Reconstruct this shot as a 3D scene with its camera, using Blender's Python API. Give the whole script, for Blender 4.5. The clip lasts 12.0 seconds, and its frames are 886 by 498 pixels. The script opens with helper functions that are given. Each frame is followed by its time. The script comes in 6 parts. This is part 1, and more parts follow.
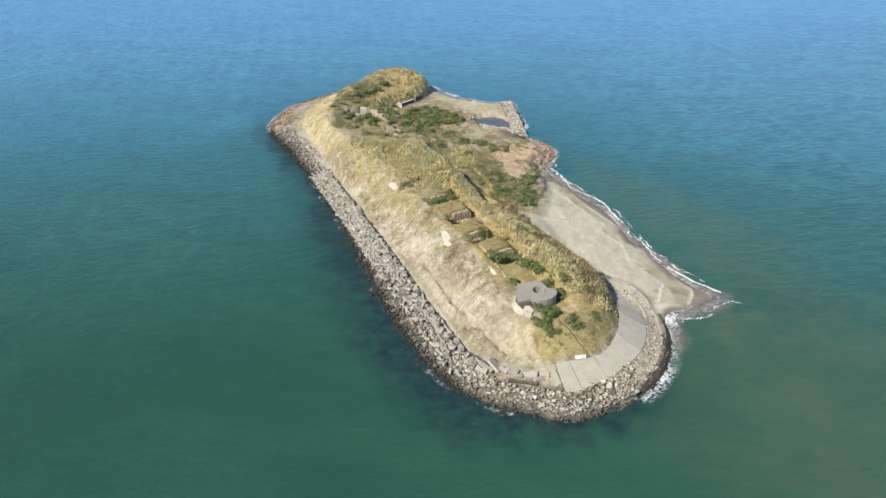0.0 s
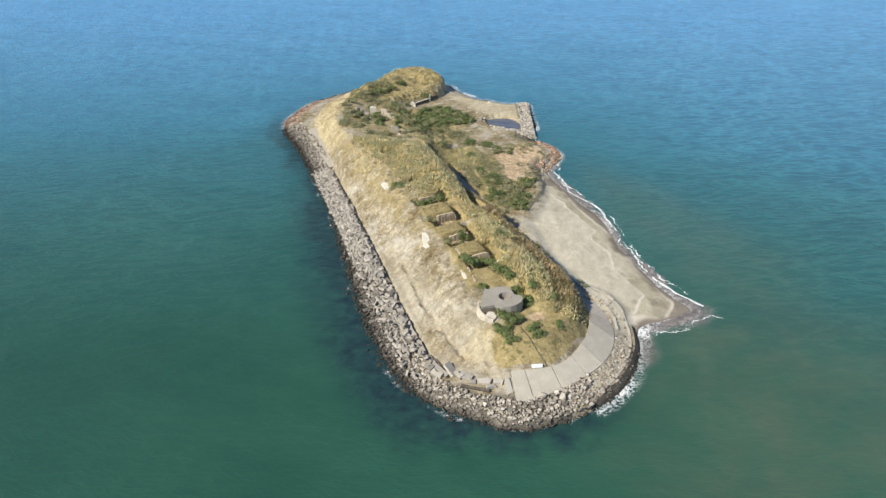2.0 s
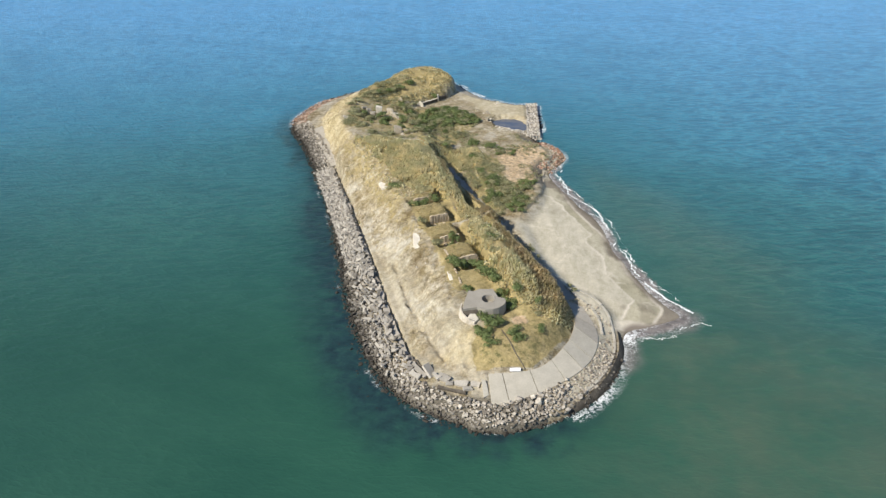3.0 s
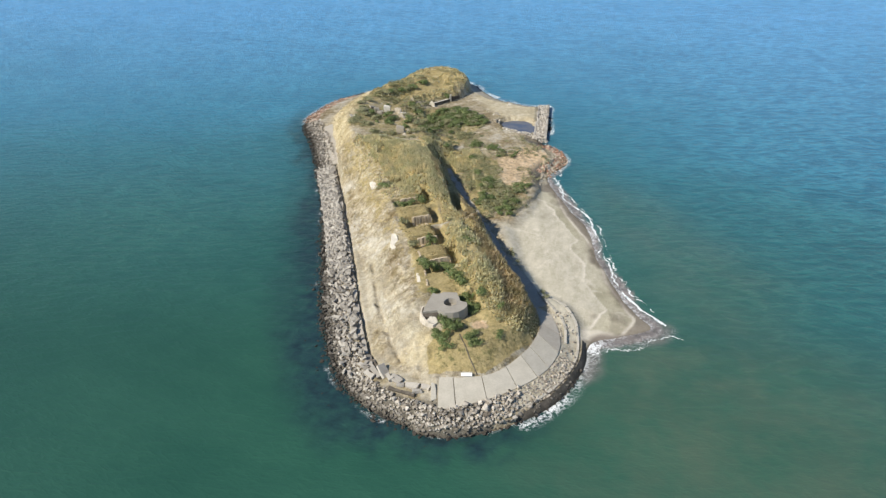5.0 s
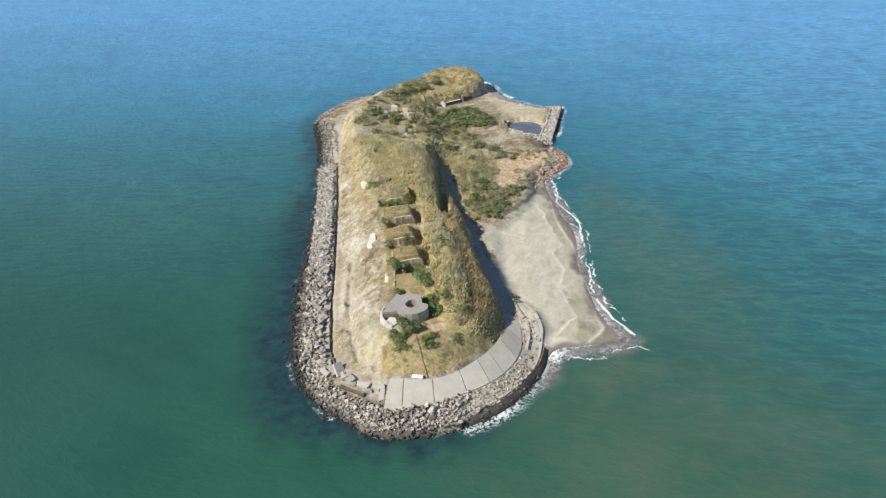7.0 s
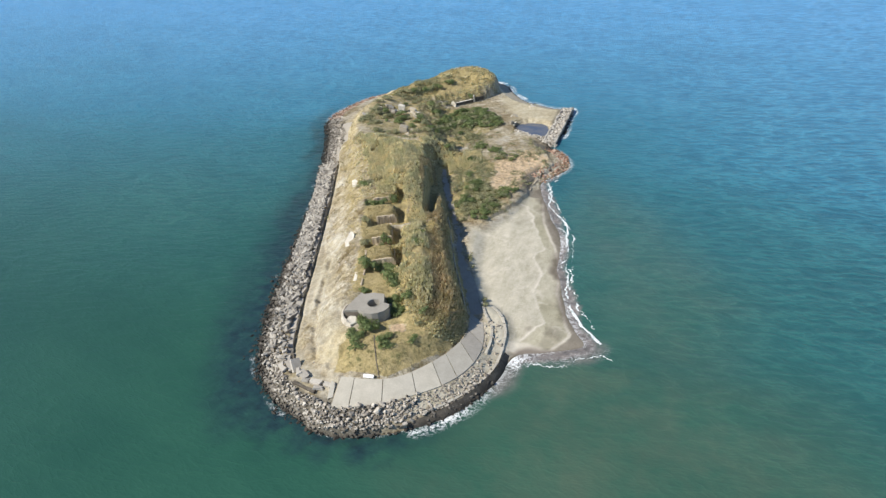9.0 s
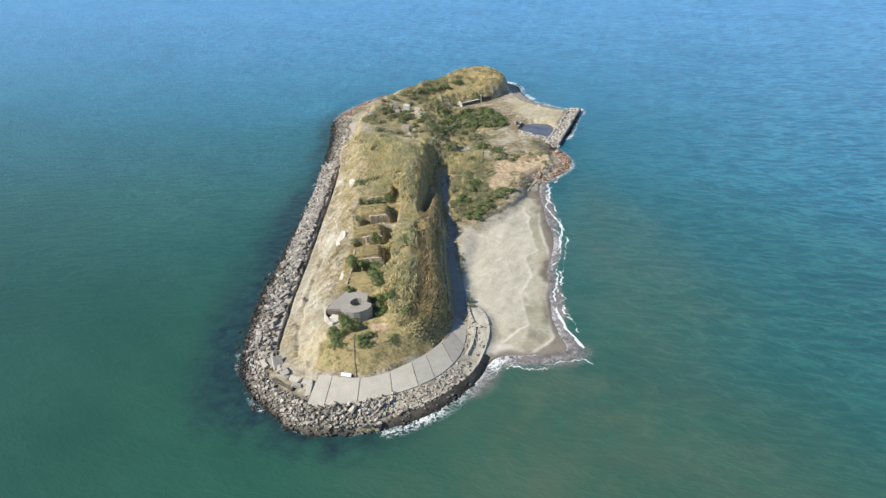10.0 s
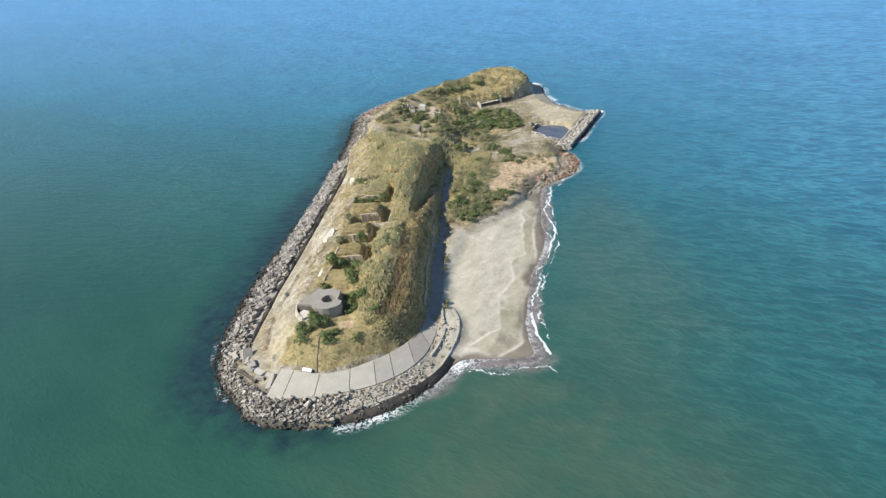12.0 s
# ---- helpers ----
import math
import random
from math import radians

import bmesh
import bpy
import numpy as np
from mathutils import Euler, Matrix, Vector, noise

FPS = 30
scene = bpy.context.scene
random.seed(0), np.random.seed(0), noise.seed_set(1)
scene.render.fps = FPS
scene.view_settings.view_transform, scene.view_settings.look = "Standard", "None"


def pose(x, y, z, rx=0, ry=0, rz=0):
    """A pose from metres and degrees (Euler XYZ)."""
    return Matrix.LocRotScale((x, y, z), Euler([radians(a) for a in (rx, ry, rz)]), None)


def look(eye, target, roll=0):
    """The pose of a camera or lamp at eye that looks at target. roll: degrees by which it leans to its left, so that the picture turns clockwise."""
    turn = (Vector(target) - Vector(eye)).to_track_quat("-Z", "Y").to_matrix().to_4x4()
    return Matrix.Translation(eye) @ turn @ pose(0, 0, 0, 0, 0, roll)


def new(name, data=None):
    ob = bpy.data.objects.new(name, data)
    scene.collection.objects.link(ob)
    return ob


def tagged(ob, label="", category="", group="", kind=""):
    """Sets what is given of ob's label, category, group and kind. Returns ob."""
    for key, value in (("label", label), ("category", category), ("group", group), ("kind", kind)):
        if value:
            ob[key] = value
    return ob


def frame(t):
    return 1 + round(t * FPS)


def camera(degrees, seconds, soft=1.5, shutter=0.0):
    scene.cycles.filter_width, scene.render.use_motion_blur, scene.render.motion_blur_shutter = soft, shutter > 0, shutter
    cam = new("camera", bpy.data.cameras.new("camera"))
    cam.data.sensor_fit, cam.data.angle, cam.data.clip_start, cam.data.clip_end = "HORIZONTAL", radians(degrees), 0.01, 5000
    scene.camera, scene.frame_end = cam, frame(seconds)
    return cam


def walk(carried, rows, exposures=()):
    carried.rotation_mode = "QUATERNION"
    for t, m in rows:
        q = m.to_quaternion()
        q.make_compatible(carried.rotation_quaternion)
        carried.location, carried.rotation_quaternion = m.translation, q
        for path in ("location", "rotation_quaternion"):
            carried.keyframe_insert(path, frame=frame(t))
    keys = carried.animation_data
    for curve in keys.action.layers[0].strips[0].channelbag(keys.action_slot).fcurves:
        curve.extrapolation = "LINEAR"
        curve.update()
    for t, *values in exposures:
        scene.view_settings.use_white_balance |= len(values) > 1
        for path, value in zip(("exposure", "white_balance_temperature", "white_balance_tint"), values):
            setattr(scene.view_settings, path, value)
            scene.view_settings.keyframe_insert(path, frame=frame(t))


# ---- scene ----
cam = camera(68.8, 12.0, soft=1.4)
PATH = [
    (0, (1.742, -1.416, 116.792), (1.767, 0.288, 115.746), -0.3),
    (0.5, (7.814, -1.244, 117.072), (7.797, 0.46, 116.024), -0.5),
    (1, (13.727, -0.914, 117.365), (13.668, 0.787, 116.316), -0.7),
    (1.5, (19.817, -0.576, 117.648), (19.716, 1.123, 116.597), -1.0),
    (2, (25.99, -0.096, 117.979), (25.846, 1.599, 116.927), -1.2),
    (2.5, (31.91, 0.54, 118.275), (31.724, 2.23, 117.221), -1.4),
    (3, (37.914, 1.229, 118.54), (37.685, 2.913, 117.486), -1.6),
    (5, (62.056, 5.391, 119.4), (61.666, 7.044, 118.344), -2.5),
    (5.5, (68.244, 6.904, 119.454), (67.809, 8.545, 118.398), -2.9),
    (6, (74.29, 8.459, 119.343), (73.813, 10.09, 118.288), -3.2),
    (6.5, (80.46, 10.282, 119.198), (79.943, 11.902, 118.144), -3.7),
    (7, (86.553, 12.183, 119.008), (85.998, 13.791, 117.956), -4.0),
    (9, (109.182, 21.422, 117.02), (108.474, 22.976, 115.978), -5.0),
    (9.5, (114.811, 23.915, 116.631), (114.062, 25.452, 115.592), -5.4),
    (10, (120.476, 26.528, 115.989), (119.688, 28.047, 114.954), -5.8),
    (10.5, (126.177, 29.328, 115.321), (125.347, 30.828, 114.291), -6.3),
    (11, (131.784, 32.421, 114.593), (130.908, 33.898, 113.568), -6.6),
    (11.5, (137.255, 35.378, 113.779), (136.332, 36.831, 112.76), -7.0),
    (12, (142.644, 38.524, 113.142), (141.684, 39.955, 112.128), -7.3),
]
walk(cam, [(t, look(eye, target, roll)) for t, eye, target, roll in PATH], [(0, 0.38, 6640, 10), (6, 0.4, 6470, 10), (12, 0.46, 6290, 10)])

# ---- world, sun, exposure ----
SUN_EL, SUN_FROM = 44.0, (-0.75, -0.66)
world = bpy.data.worlds.new("sky")
scene.world = world
world.use_nodes = True
wt = world.node_tree
sky = wt.nodes.new("ShaderNodeTexSky")
sky.sky_type, sky.sun_disc = "NISHITA", False
sky.sun_elevation = radians(SUN_EL)
sky.sun_rotation = math.atan2(SUN_FROM[0], SUN_FROM[1])
sky.altitude, sky.air_density, sky.dust_density, sky.ozone_density = 1500.0, 1.0, 0.0, 3.0
wt.links.new(sky.outputs[0], wt.nodes["Background"].inputs[0])
wt.nodes["Background"].inputs[1].default_value = 0.10
sun_data = bpy.data.lights.new("sun", "SUN")
sun_data.energy, sun_data.angle, sun_data.color = 4.3, radians(0.6), (1.0, 0.93, 0.82)
sun = new("sun", sun_data)
sd = Vector((SUN_FROM[0], SUN_FROM[1], 0)).normalized() * math.cos(radians(SUN_EL)) + Vector((0, 0, math.sin(radians(SUN_EL))))
sun.matrix_world = look(sd * 300, (0, 0, 0))

# ---- small helpers ----
rng = np.random.default_rng(7)


def lattice_noise(x, y, seed=0):
    """Smooth value noise, -1 to 1."""
    xi, yi = np.floor(x).astype(np.int64), np.floor(y).astype(np.int64)
    fx, fy = x - xi, y - yi
    fx, fy = fx * fx * (3 - 2 * fx), fy * fy * (3 - 2 * fy)

    def h(a, b):
        n = (a * 374761393 + b * 668265263 + seed * 974634777) & 0x7FFFFFFF
        n = ((n ^ (n >> 13)) * 1274126177) & 0x7FFFFFFF
        return ((n ^ (n >> 16)) & 0xFFFF) / 32767.5 - 1.0
    return (h(xi, yi) * (1 - fx) + h(xi + 1, yi) * fx) * (1 - fy) + (h(xi, yi + 1) * (1 - fx) + h(xi + 1, yi + 1) * fx) * fy


def fbm(x, y, scale, octaves=4, seed=0):
    total, amp, norm = 0.0, 1.0, 0.0
    for o in range(octaves):
        total = total + amp * lattice_noise(x / scale * 2 ** o, y / scale * 2 ** o, seed + o * 17)
        norm += amp
        amp *= 0.5
    return total / norm


def sstep(a, b, v):
    t = np.clip((v - a) / (b - a), 0, 1)
    return t * t * (3 - 2 * t)


def smooth(points, per=4, closed=False):
    """Catmull-Rom samples along points."""
    p = np.array(points, float)
    n = len(p)
    out = []
    for i in range(n if closed else n - 1):
        a, b, c, d = [p[j % n] if closed else p[min(max(j, 0), n - 1)] for j in (i - 1, i, i + 1, i + 2)]
        for k in range(per):
            t = k / per
            out.append(0.5 * (2 * b + (c - a) * t + (2 * a - 5 * b + 4 * c - d) * t * t + (3 * b - 3 * c + d - a) * t ** 3))
    if not closed:
        out.append(p[-1])
    return np.array(out)


def line_dist(X, Y, line, closed=False):
    """Distance to a line, and the line's third value (its height) at the nearest place."""
    line = np.array(line, float)
    if closed:
        line = np.vstack([line, line[:1]])
    best = np.full(X.shape, 1e9)
    val = np.zeros(X.shape)
    for a, b in zip(line[:-1], line[1:]):
        d = b - a
        t = np.clip(((X - a[0]) * d[0] + (Y - a[1]) * d[1]) / max(d[0] ** 2 + d[1] ** 2, 1e-9), 0, 1)
        e = (X - a[0] - t * d[0]) ** 2 + (Y - a[1] - t * d[1]) ** 2
        near = e < best
        best = np.where(near, e, best)
        if len(a) > 2:
            val = np.where(near, a[2] + t * d[2], val)
    return np.sqrt(best), val


def inside(X, Y, poly):
    poly = np.array(poly, float)
    r = np.zeros(X.shape, bool)
    for a, b in zip(poly, np.roll(poly, -1, axis=0)):
        cross = (a[1] > Y) != (b[1] > Y)
        r ^= cross & (X < (b[0] - a[0]) * (Y - a[1]) / (b[1] - a[1] + 1e-12) + a[0])
    return r


def region(X, Y, poly, soft=2.0):
    """1 inside a polygon, 0 outside, with a soft edge."""
    d, _ = line_dist(X, Y, np.array(poly, float)[:, :2], True)
    return sstep(-soft, soft, np.where(inside(X, Y, poly), d, -d))


def fast_mesh(name, verts, faces, smooth_shade=False):
    """A mesh from arrays; faces all have the same number of corners."""
    me = bpy.data.meshes.new(name)
    verts, faces = np.asarray(verts, np.float32), np.asarray(faces, np.int32)
    n, k = faces.shape
    me.vertices.add(len(verts))
    me.vertices.foreach_set("co", verts.ravel())
    me.loops.add(n * k)
    me.loops.foreach_set("vertex_index", faces.ravel())
    me.polygons.add(n)
    me.polygons.foreach_set("loop_start", np.arange(0, n * k, k, dtype=np.int32))
    me.polygons.foreach_set("use_smooth", np.full(n, smooth_shade))
    me.update(calc_edges=True)
    return me


def colour_layer(me, name, rgb):
    layer = me.color_attributes.new(name, "FLOAT_COLOR", "POINT")
    data = np.ones((len(me.vertices), 4), np.float32)
    data[:, :3] = rgb
    layer.data.foreach_set("color", data.ravel())


def part(name, bm, material, parent=None, label="", m=None):
    me = bpy.data.meshes.new(name)
    bm.normal_update()
    bm.to_mesh(me)
    bm.free()
    me.materials.append(material)
    ob = new(name, me)
    if parent:
        ob.parent = parent
    if m is not None:
        ob.matrix_local = m
    if label:
        tagged(ob, label)
    return ob


def empty(name, x, y, z, turn, label, category, group="", kind=""):
    ob = new(name)
    ob.matrix_world = pose(x, y, z, 0, 0, turn)
    return tagged(ob, label, category, group, kind)


def prism(bm, outline, z0, z1, jitter=0.0, bevel=0.0):
    """A solid on a plan outline, from z0 to z1 (numbers or one a corner)."""
    n = len(outline)
    lo = z0 if hasattr(z0, "__len__") else [z0] * n
    hi = z1 if hasattr(z1, "__len__") else [z1] * n
    a = [bm.verts.new((p[0], p[1], lo[i])) for i, p in enumerate(outline)]
    b = [bm.verts.new((p[0] + random.uniform(-jitter, jitter), p[1] + random.uniform(-jitter, jitter), hi[i] + random.uniform(-jitter, jitter))) for i, p in enumerate(outline)]
    faces = [bm.faces.new(b), bm.faces.new(a[::-1])]
    for i in range(n):
        faces.append(bm.faces.new((a[i], a[(i + 1) % n], b[(i + 1) % n], b[i])))
    bmesh.ops.recalc_face_normals(bm, faces=faces)
    if bevel:
        edges = {e for f in faces for e in f.edges}
        bmesh.ops.bevel(bm, geom=list(edges), offset=bevel, segments=1, affect="EDGES")


def box(bm, x0, x1, y0, y1, z0, z1, jitter=0.0, bevel=0.0):
    prism(bm, [(x0, y0), (x1, y0), (x1, y1), (x0, y1)], z0, z1, jitter, bevel)


# ---- materials ----
def material(name, rough=0.9):
    m = bpy.data.materials.new(name)
    m.use_nodes = True
    b = m.node_tree.nodes["Principled BSDF"]
    b.inputs["Roughness"].default_value = rough
    b.inputs["Specular IOR Level"].default_value = 0.25
    return m, m.node_tree, b


def node(nt, kind, **values):
    n = nt.nodes.new(kind)
    for k, v in values.items():
        n.inputs[k.replace("_", " ")].default_value = v
    return n


def noise_tex(nt, scale, detail=4.0, vector=None, rough=0.6, stretch=None):
    n = node(nt, "ShaderNodeTexNoise", Scale=scale, Detail=detail, Roughness=rough)
    if vector is None:
        vector = nt.nodes.new("ShaderNodeNewGeometry").outputs["Position"]
    if stretch:
        mp = nt.nodes.new("ShaderNodeMapping")
        mp.inputs["Scale"].default_value = stretch
        nt.links.new(vector, mp.inputs[0])
        vector = mp.outputs[0]
    nt.links.new(vector, n.inputs["Vector"])
    return n.outputs[0]


def ramp(nt, value, stops):
    r = nt.nodes.new("ShaderNodeValToRGB")
    while len(r.color_ramp.elements) < len(stops):
        r.color_ramp.elements.new(0.5)
    for e, (p, c) in zip(r.color_ramp.elements, stops):
        e.position, e.color = p, (*c, 1) if len(c) == 3 else c
    nt.links.new(value, r.inputs[0])
    return r.outputs[0]


def mix(nt, fac, a, b, blend="MIX"):
    n = nt.nodes.new("ShaderNodeMix")
    n.data_type, n.blend_type = "RGBA", blend
    for socket, v in ((n.inputs[0], fac), (n.inputs[6], a), (n.inputs[7], b)):
        if hasattr(v, "is_linked") or hasattr(v, "links"):
            nt.links.new(v, socket)
        elif isinstance(v, tuple):
            socket.default_value = (*v, 1)
        else:
            socket.default_value = v
    return n.outputs[2]


def calc(nt, op, a, b=0.0, clamp=False):
    n = nt.nodes.new("ShaderNodeMath")
    n.operation, n.use_clamp = op, clamp
    for socket, v in zip(n.inputs, (a, b)):
        if isinstance(v, (int, float)):
            socket.default_value = v
        else:
            nt.links.new(v, socket)
    return n.outputs[0]


def bump(nt, bsdf, height, strength=0.5, distance=0.2):
    n = node(nt, "ShaderNodeBump", Strength=strength, Distance=distance)
    nt.links.new(height, n.inputs["Height"])
    nt.links.new(n.outputs[0], bsdf.inputs["Normal"])


def chance(nt):
    """A random number for each object, or for each loose piece of a joined mesh."""
    a = nt.nodes.new("ShaderNodeObjectInfo").outputs["Random"]
    b = nt.nodes.new("ShaderNodeNewGeometry").outputs["Random Per Island"]
    return calc(nt, "FRACT", calc(nt, "ADD", a, b))


def height_of(nt):
    sep = nt.nodes.new("ShaderNodeSeparateXYZ")
    nt.links.new(nt.nodes.new("ShaderNodeNewGeometry").outputs["Position"], sep.inputs[0])
    return sep.outputs[2]


def tide(nt, colour, low=0.6, high=2.45, dark=(0.05, 0.045, 0.037)):
    """Wet, weed-grown stone up to the tide line."""
    z = calc(nt, "ADD", height_of(nt), calc(nt, "MULTIPLY", calc(nt, "SUBTRACT", noise_tex(nt, 0.35, 4), 0.5), 2.0))
    n = nt.nodes.new("ShaderNodeMapRange")
    n.inputs[1].default_value, n.inputs[2].default_value = low, high
    nt.links.new(z, n.inputs[0])
    return mix(nt, n.outputs[0], dark, colour)


def stone_material(name, tones, scale=1.2, wet=True, strength=0.5):
    m, nt, b = material(name, 0.92)
    c = ramp(nt, chance(nt), tones)
    c = mix(nt, 0.75, c, ramp(nt, noise_tex(nt, scale, 6), [(0.3, (0.3, 0.28, 0.26)), (0.5, (0.78, 0.76, 0.72)), (0.7, (1.12, 1.09, 1.03))]), "MULTIPLY")
    if wet:
        c = tide(nt, c)
    nt.links.new(c, b.inputs["Base Color"])
    bump(nt, b, noise_tex(nt, scale * 3, 5), strength, 0.15)
    return m


def concrete_material(name, base, stain, wet=False, streak=True, vary=0.35):
    m, nt, b = material(name, 0.9)
    c = mix(nt, 0.5, ramp(nt, noise_tex(nt, 0.35, 6), [(0.3, stain), (0.62, base)]), ramp(nt, noise_tex(nt, 3.0, 5), [(0.3, stain), (0.6, base)]))
    if streak:
        c = mix(nt, 0.6, c, ramp(nt, noise_tex(nt, 1.0, 4, stretch=(1.6, 1.6, 0.12)), [(0.35, (0.5, 0.47, 0.42)), (0.6, (1.05, 1.03, 1.0))]), "MULTIPLY")
    c = mix(nt, vary, c, ramp(nt, chance(nt), [(0.0, (0.7, 0.69, 0.68)), (1.0, (1.2, 1.18, 1.15))] if vary < 0.5 else [(0.0, (0.4, 0.38, 0.36)), (0.3, (0.8, 0.78, 0.76)), (1.0, (1.14, 1.11, 1.07))]), "MULTIPLY")
    if wet:
        c = tide(nt, c, 0.2, 1.2)
    nt.links.new(c, b.inputs["Base Color"])
    bump(nt, b, noise_tex(nt, 1.6, 4), 0.25, 0.06)
    return m


BOULDER = stone_material("boulder_stone", [(0.0, (0.17, 0.15, 0.122)), (0.2, (0.37, 0.335, 0.285)), (0.65, (0.5, 0.462, 0.4)), (1.0, (0.66, 0.62, 0.545))])
BREAK_STONE = stone_material("breakwater_stone", [(0.0, (0.4, 0.365, 0.31)), (0.4, (0.58, 0.54, 0.47)), (1.0, (0.8, 0.76, 0.68))], wet=False)
RUBBLE = stone_material("small_rubble", [(0.0, (0.24, 0.21, 0.17)), (0.4, (0.4, 0.36, 0.3)), (1.0, (0.64, 0.59, 0.51))], wet=False)
RED_STONE = stone_material("red_brick_rubble", [(0.0, (0.22, 0.14, 0.1)), (0.4, (0.42, 0.25, 0.17)), (0.7, (0.5, 0.36, 0.28)), (1.0, (0.6, 0.54, 0.46))], wet=False)
CONCRETE = concrete_material("weathered_concrete", (0.5, 0.45, 0.36), (0.33, 0.29, 0.22))
PALE = concrete_material("pale_broken_concrete", (0.76, 0.71, 0.6), (0.52, 0.47, 0.375), streak=False)
SLAB = concrete_material("slab_concrete", (0.535, 0.5, 0.415), (0.39, 0.363, 0.295), streak=False)
GREY_SLAB = concrete_material("grey_slab_concrete", (0.47, 0.445, 0.378), (0.35, 0.33, 0.278), streak=False)
LANE = concrete_material("pale_path_concrete", (0.5, 0.46, 0.385), (0.4, 0.365, 0.3), streak=False)
TIP_SLAB = concrete_material("broken_slab_concrete", (0.47, 0.445, 0.39), (0.3, 0.283, 0.245), wet=True, streak=False, vary=0.9)
DECK = concrete_material("grey_deck_concrete", (0.36, 0.335, 0.285), (0.26, 0.24, 0.2), streak=False)
ROAD = concrete_material("worn_road_surface", (0.38, 0.358, 0.312), (0.27, 0.254, 0.222), streak=False)
# weed-dark concrete, also the painted shade of the wing wall
WEED_AND_SHADE = concrete_material("weed_and_shade_wall", (0.17, 0.15, 0.12), (0.07, 0.06, 0.05), wet=True)
FLANK = concrete_material("pale_streaked_concrete", (0.64, 0.59, 0.5), (0.43, 0.385, 0.31))
STREAKED = concrete_material("streaked_casemate_wall", (0.62, 0.54, 0.41), (0.42, 0.34, 0.235))


def ground_material():
    m, nt, b = material("island_ground", 0.95)
    a1, a2 = nt.nodes.new("ShaderNodeVertexColor"), nt.nodes.new("ShaderNodeVertexColor")
    a1.layer_name, a2.layer_name = "cover", "kind"
    s1, s2 = nt.nodes.new("ShaderNodeSeparateColor"), nt.nodes.new("ShaderNodeSeparateColor")
    nt.links.new(a1.outputs[0], s1.inputs[0])
    nt.links.new(a2.outputs[0], s2.inputs[0])
    dry, green, sand = s1.outputs
    yellow, brown, wet = s2.outputs
    a3 = nt.nodes.new("ShaderNodeVertexColor")
    a3.layer_name = "stone"
    s3 = nt.nodes.new("ShaderNodeSeparateColor")
    nt.links.new(a3.outputs[0], s3.inputs[0])
    big, mid, fine = noise_tex(nt, 0.07, 6), noise_tex(nt, 0.4, 7, rough=0.65), noise_tex(nt, 2.4, 6, rough=0.65)
    fall = nt.nodes.new("ShaderNodeMapping")      # x down the slope, y along the ridge
    fall.inputs["Rotation"].default_value = (0.0, 0.0, radians(-27.5))
    nt.links.new(nt.nodes.new("ShaderNodeNewGeometry").outputs["Position"], fall.inputs["Vector"])
    down = fall.outputs[0]
    runs = noise_tex(nt, 0.3, 8, vector=down, stretch=(0.5, 1.1, 0.7), rough=0.7)
    soil = mix(nt, 0.55, ramp(nt, big, [(0.38, (0.27, 0.22, 0.135)), (0.46, (0.37, 0.315, 0.22)), (0.53, (0.44, 0.39, 0.295)), (0.62, (0.41, 0.375, 0.295))]),
               ramp(nt, runs, [(0.36, (0.17, 0.13, 0.07)), (0.44, (0.31, 0.255, 0.16)), (0.49, (0.45, 0.39, 0.285)), (0.55, (0.5, 0.445, 0.345)), (0.63, (0.62, 0.57, 0.475))]))
    soil = mix(nt, 0.7, soil, ramp(nt, mid, [(0.38, (0.6, 0.55, 0.45)), (0.47, (0.95, 0.94, 0.91)), (0.53, (1.05, 1.05, 1.04)), (0.62, (1.25, 1.23, 1.19))]), "MULTIPLY")
    soil = mix(nt, 0.7, soil, ramp(nt, fine, [(0.35, (0.52, 0.48, 0.4)), (0.46, (0.96, 0.95, 0.93)), (0.54, (1.05, 1.05, 1.04)), (0.65, (1.32, 1.29, 1.23))]), "MULTIPLY")

    def vein(scale, stretch, width):
        v = noise_tex(nt, scale, 6, vector=down, stretch=stretch, rough=0.62)
        return ramp(nt, calc(nt, "ABSOLUTE", calc(nt, "SUBTRACT", v, 0.5)), [(0.0, (1, 1, 1)), (width, (0, 0, 0))])
    soil = mix(nt, calc(nt, "MULTIPLY", vein(0.13, (0.4, 1.3, 0.6), 0.02), 0.75), soil, (0.19, 0.135, 0.065))
    soil = mix(nt, calc(nt, "MULTIPLY", vein(0.1, (1.3, 0.6, 1.0), 0.014), 0.6), soil, (0.6, 0.55, 0.45))
    scuff = ramp(nt, noise_tex(nt, 0.14, 8, vector=down, stretch=(0.7, 1.0, 1.0), rough=0.75), [(0.5, (0, 0, 0)), (0.55, (1, 1, 1))])
    soil = mix(nt, calc(nt, "MULTIPLY", scuff, 0.5), soil, ramp(nt, fine, [(0.38, (0.17, 0.13, 0.06)), (0.5, (0.27, 0.215, 0.105)), (0.62, (0.42, 0.35, 0.2))]))
    bare = ramp(nt, noise_tex(nt, 0.11, 7, rough=0.66), [(0.53, (0, 0, 0)), (0.58, (1, 1, 1))])
    soil = mix(nt, calc(nt, "MULTIPLY", bare, 0.7), soil, ramp(nt, mid, [(0.36, (0.4, 0.36, 0.285)), (0.64, (0.55, 0.505, 0.415))]))
    soil = mix(nt, 0.9, soil, ramp(nt, noise_tex(nt, 0.085, 5, vector=down, stretch=(0.8, 1.0, 1.0), rough=0.6), [(0.4, (0.62, 0.57, 0.47)), (0.47, (0.8, 0.78, 0.72)), (0.53, (0.88, 0.87, 0.83)), (0.62, (0.97, 0.97, 0.95))]), "MULTIPLY")
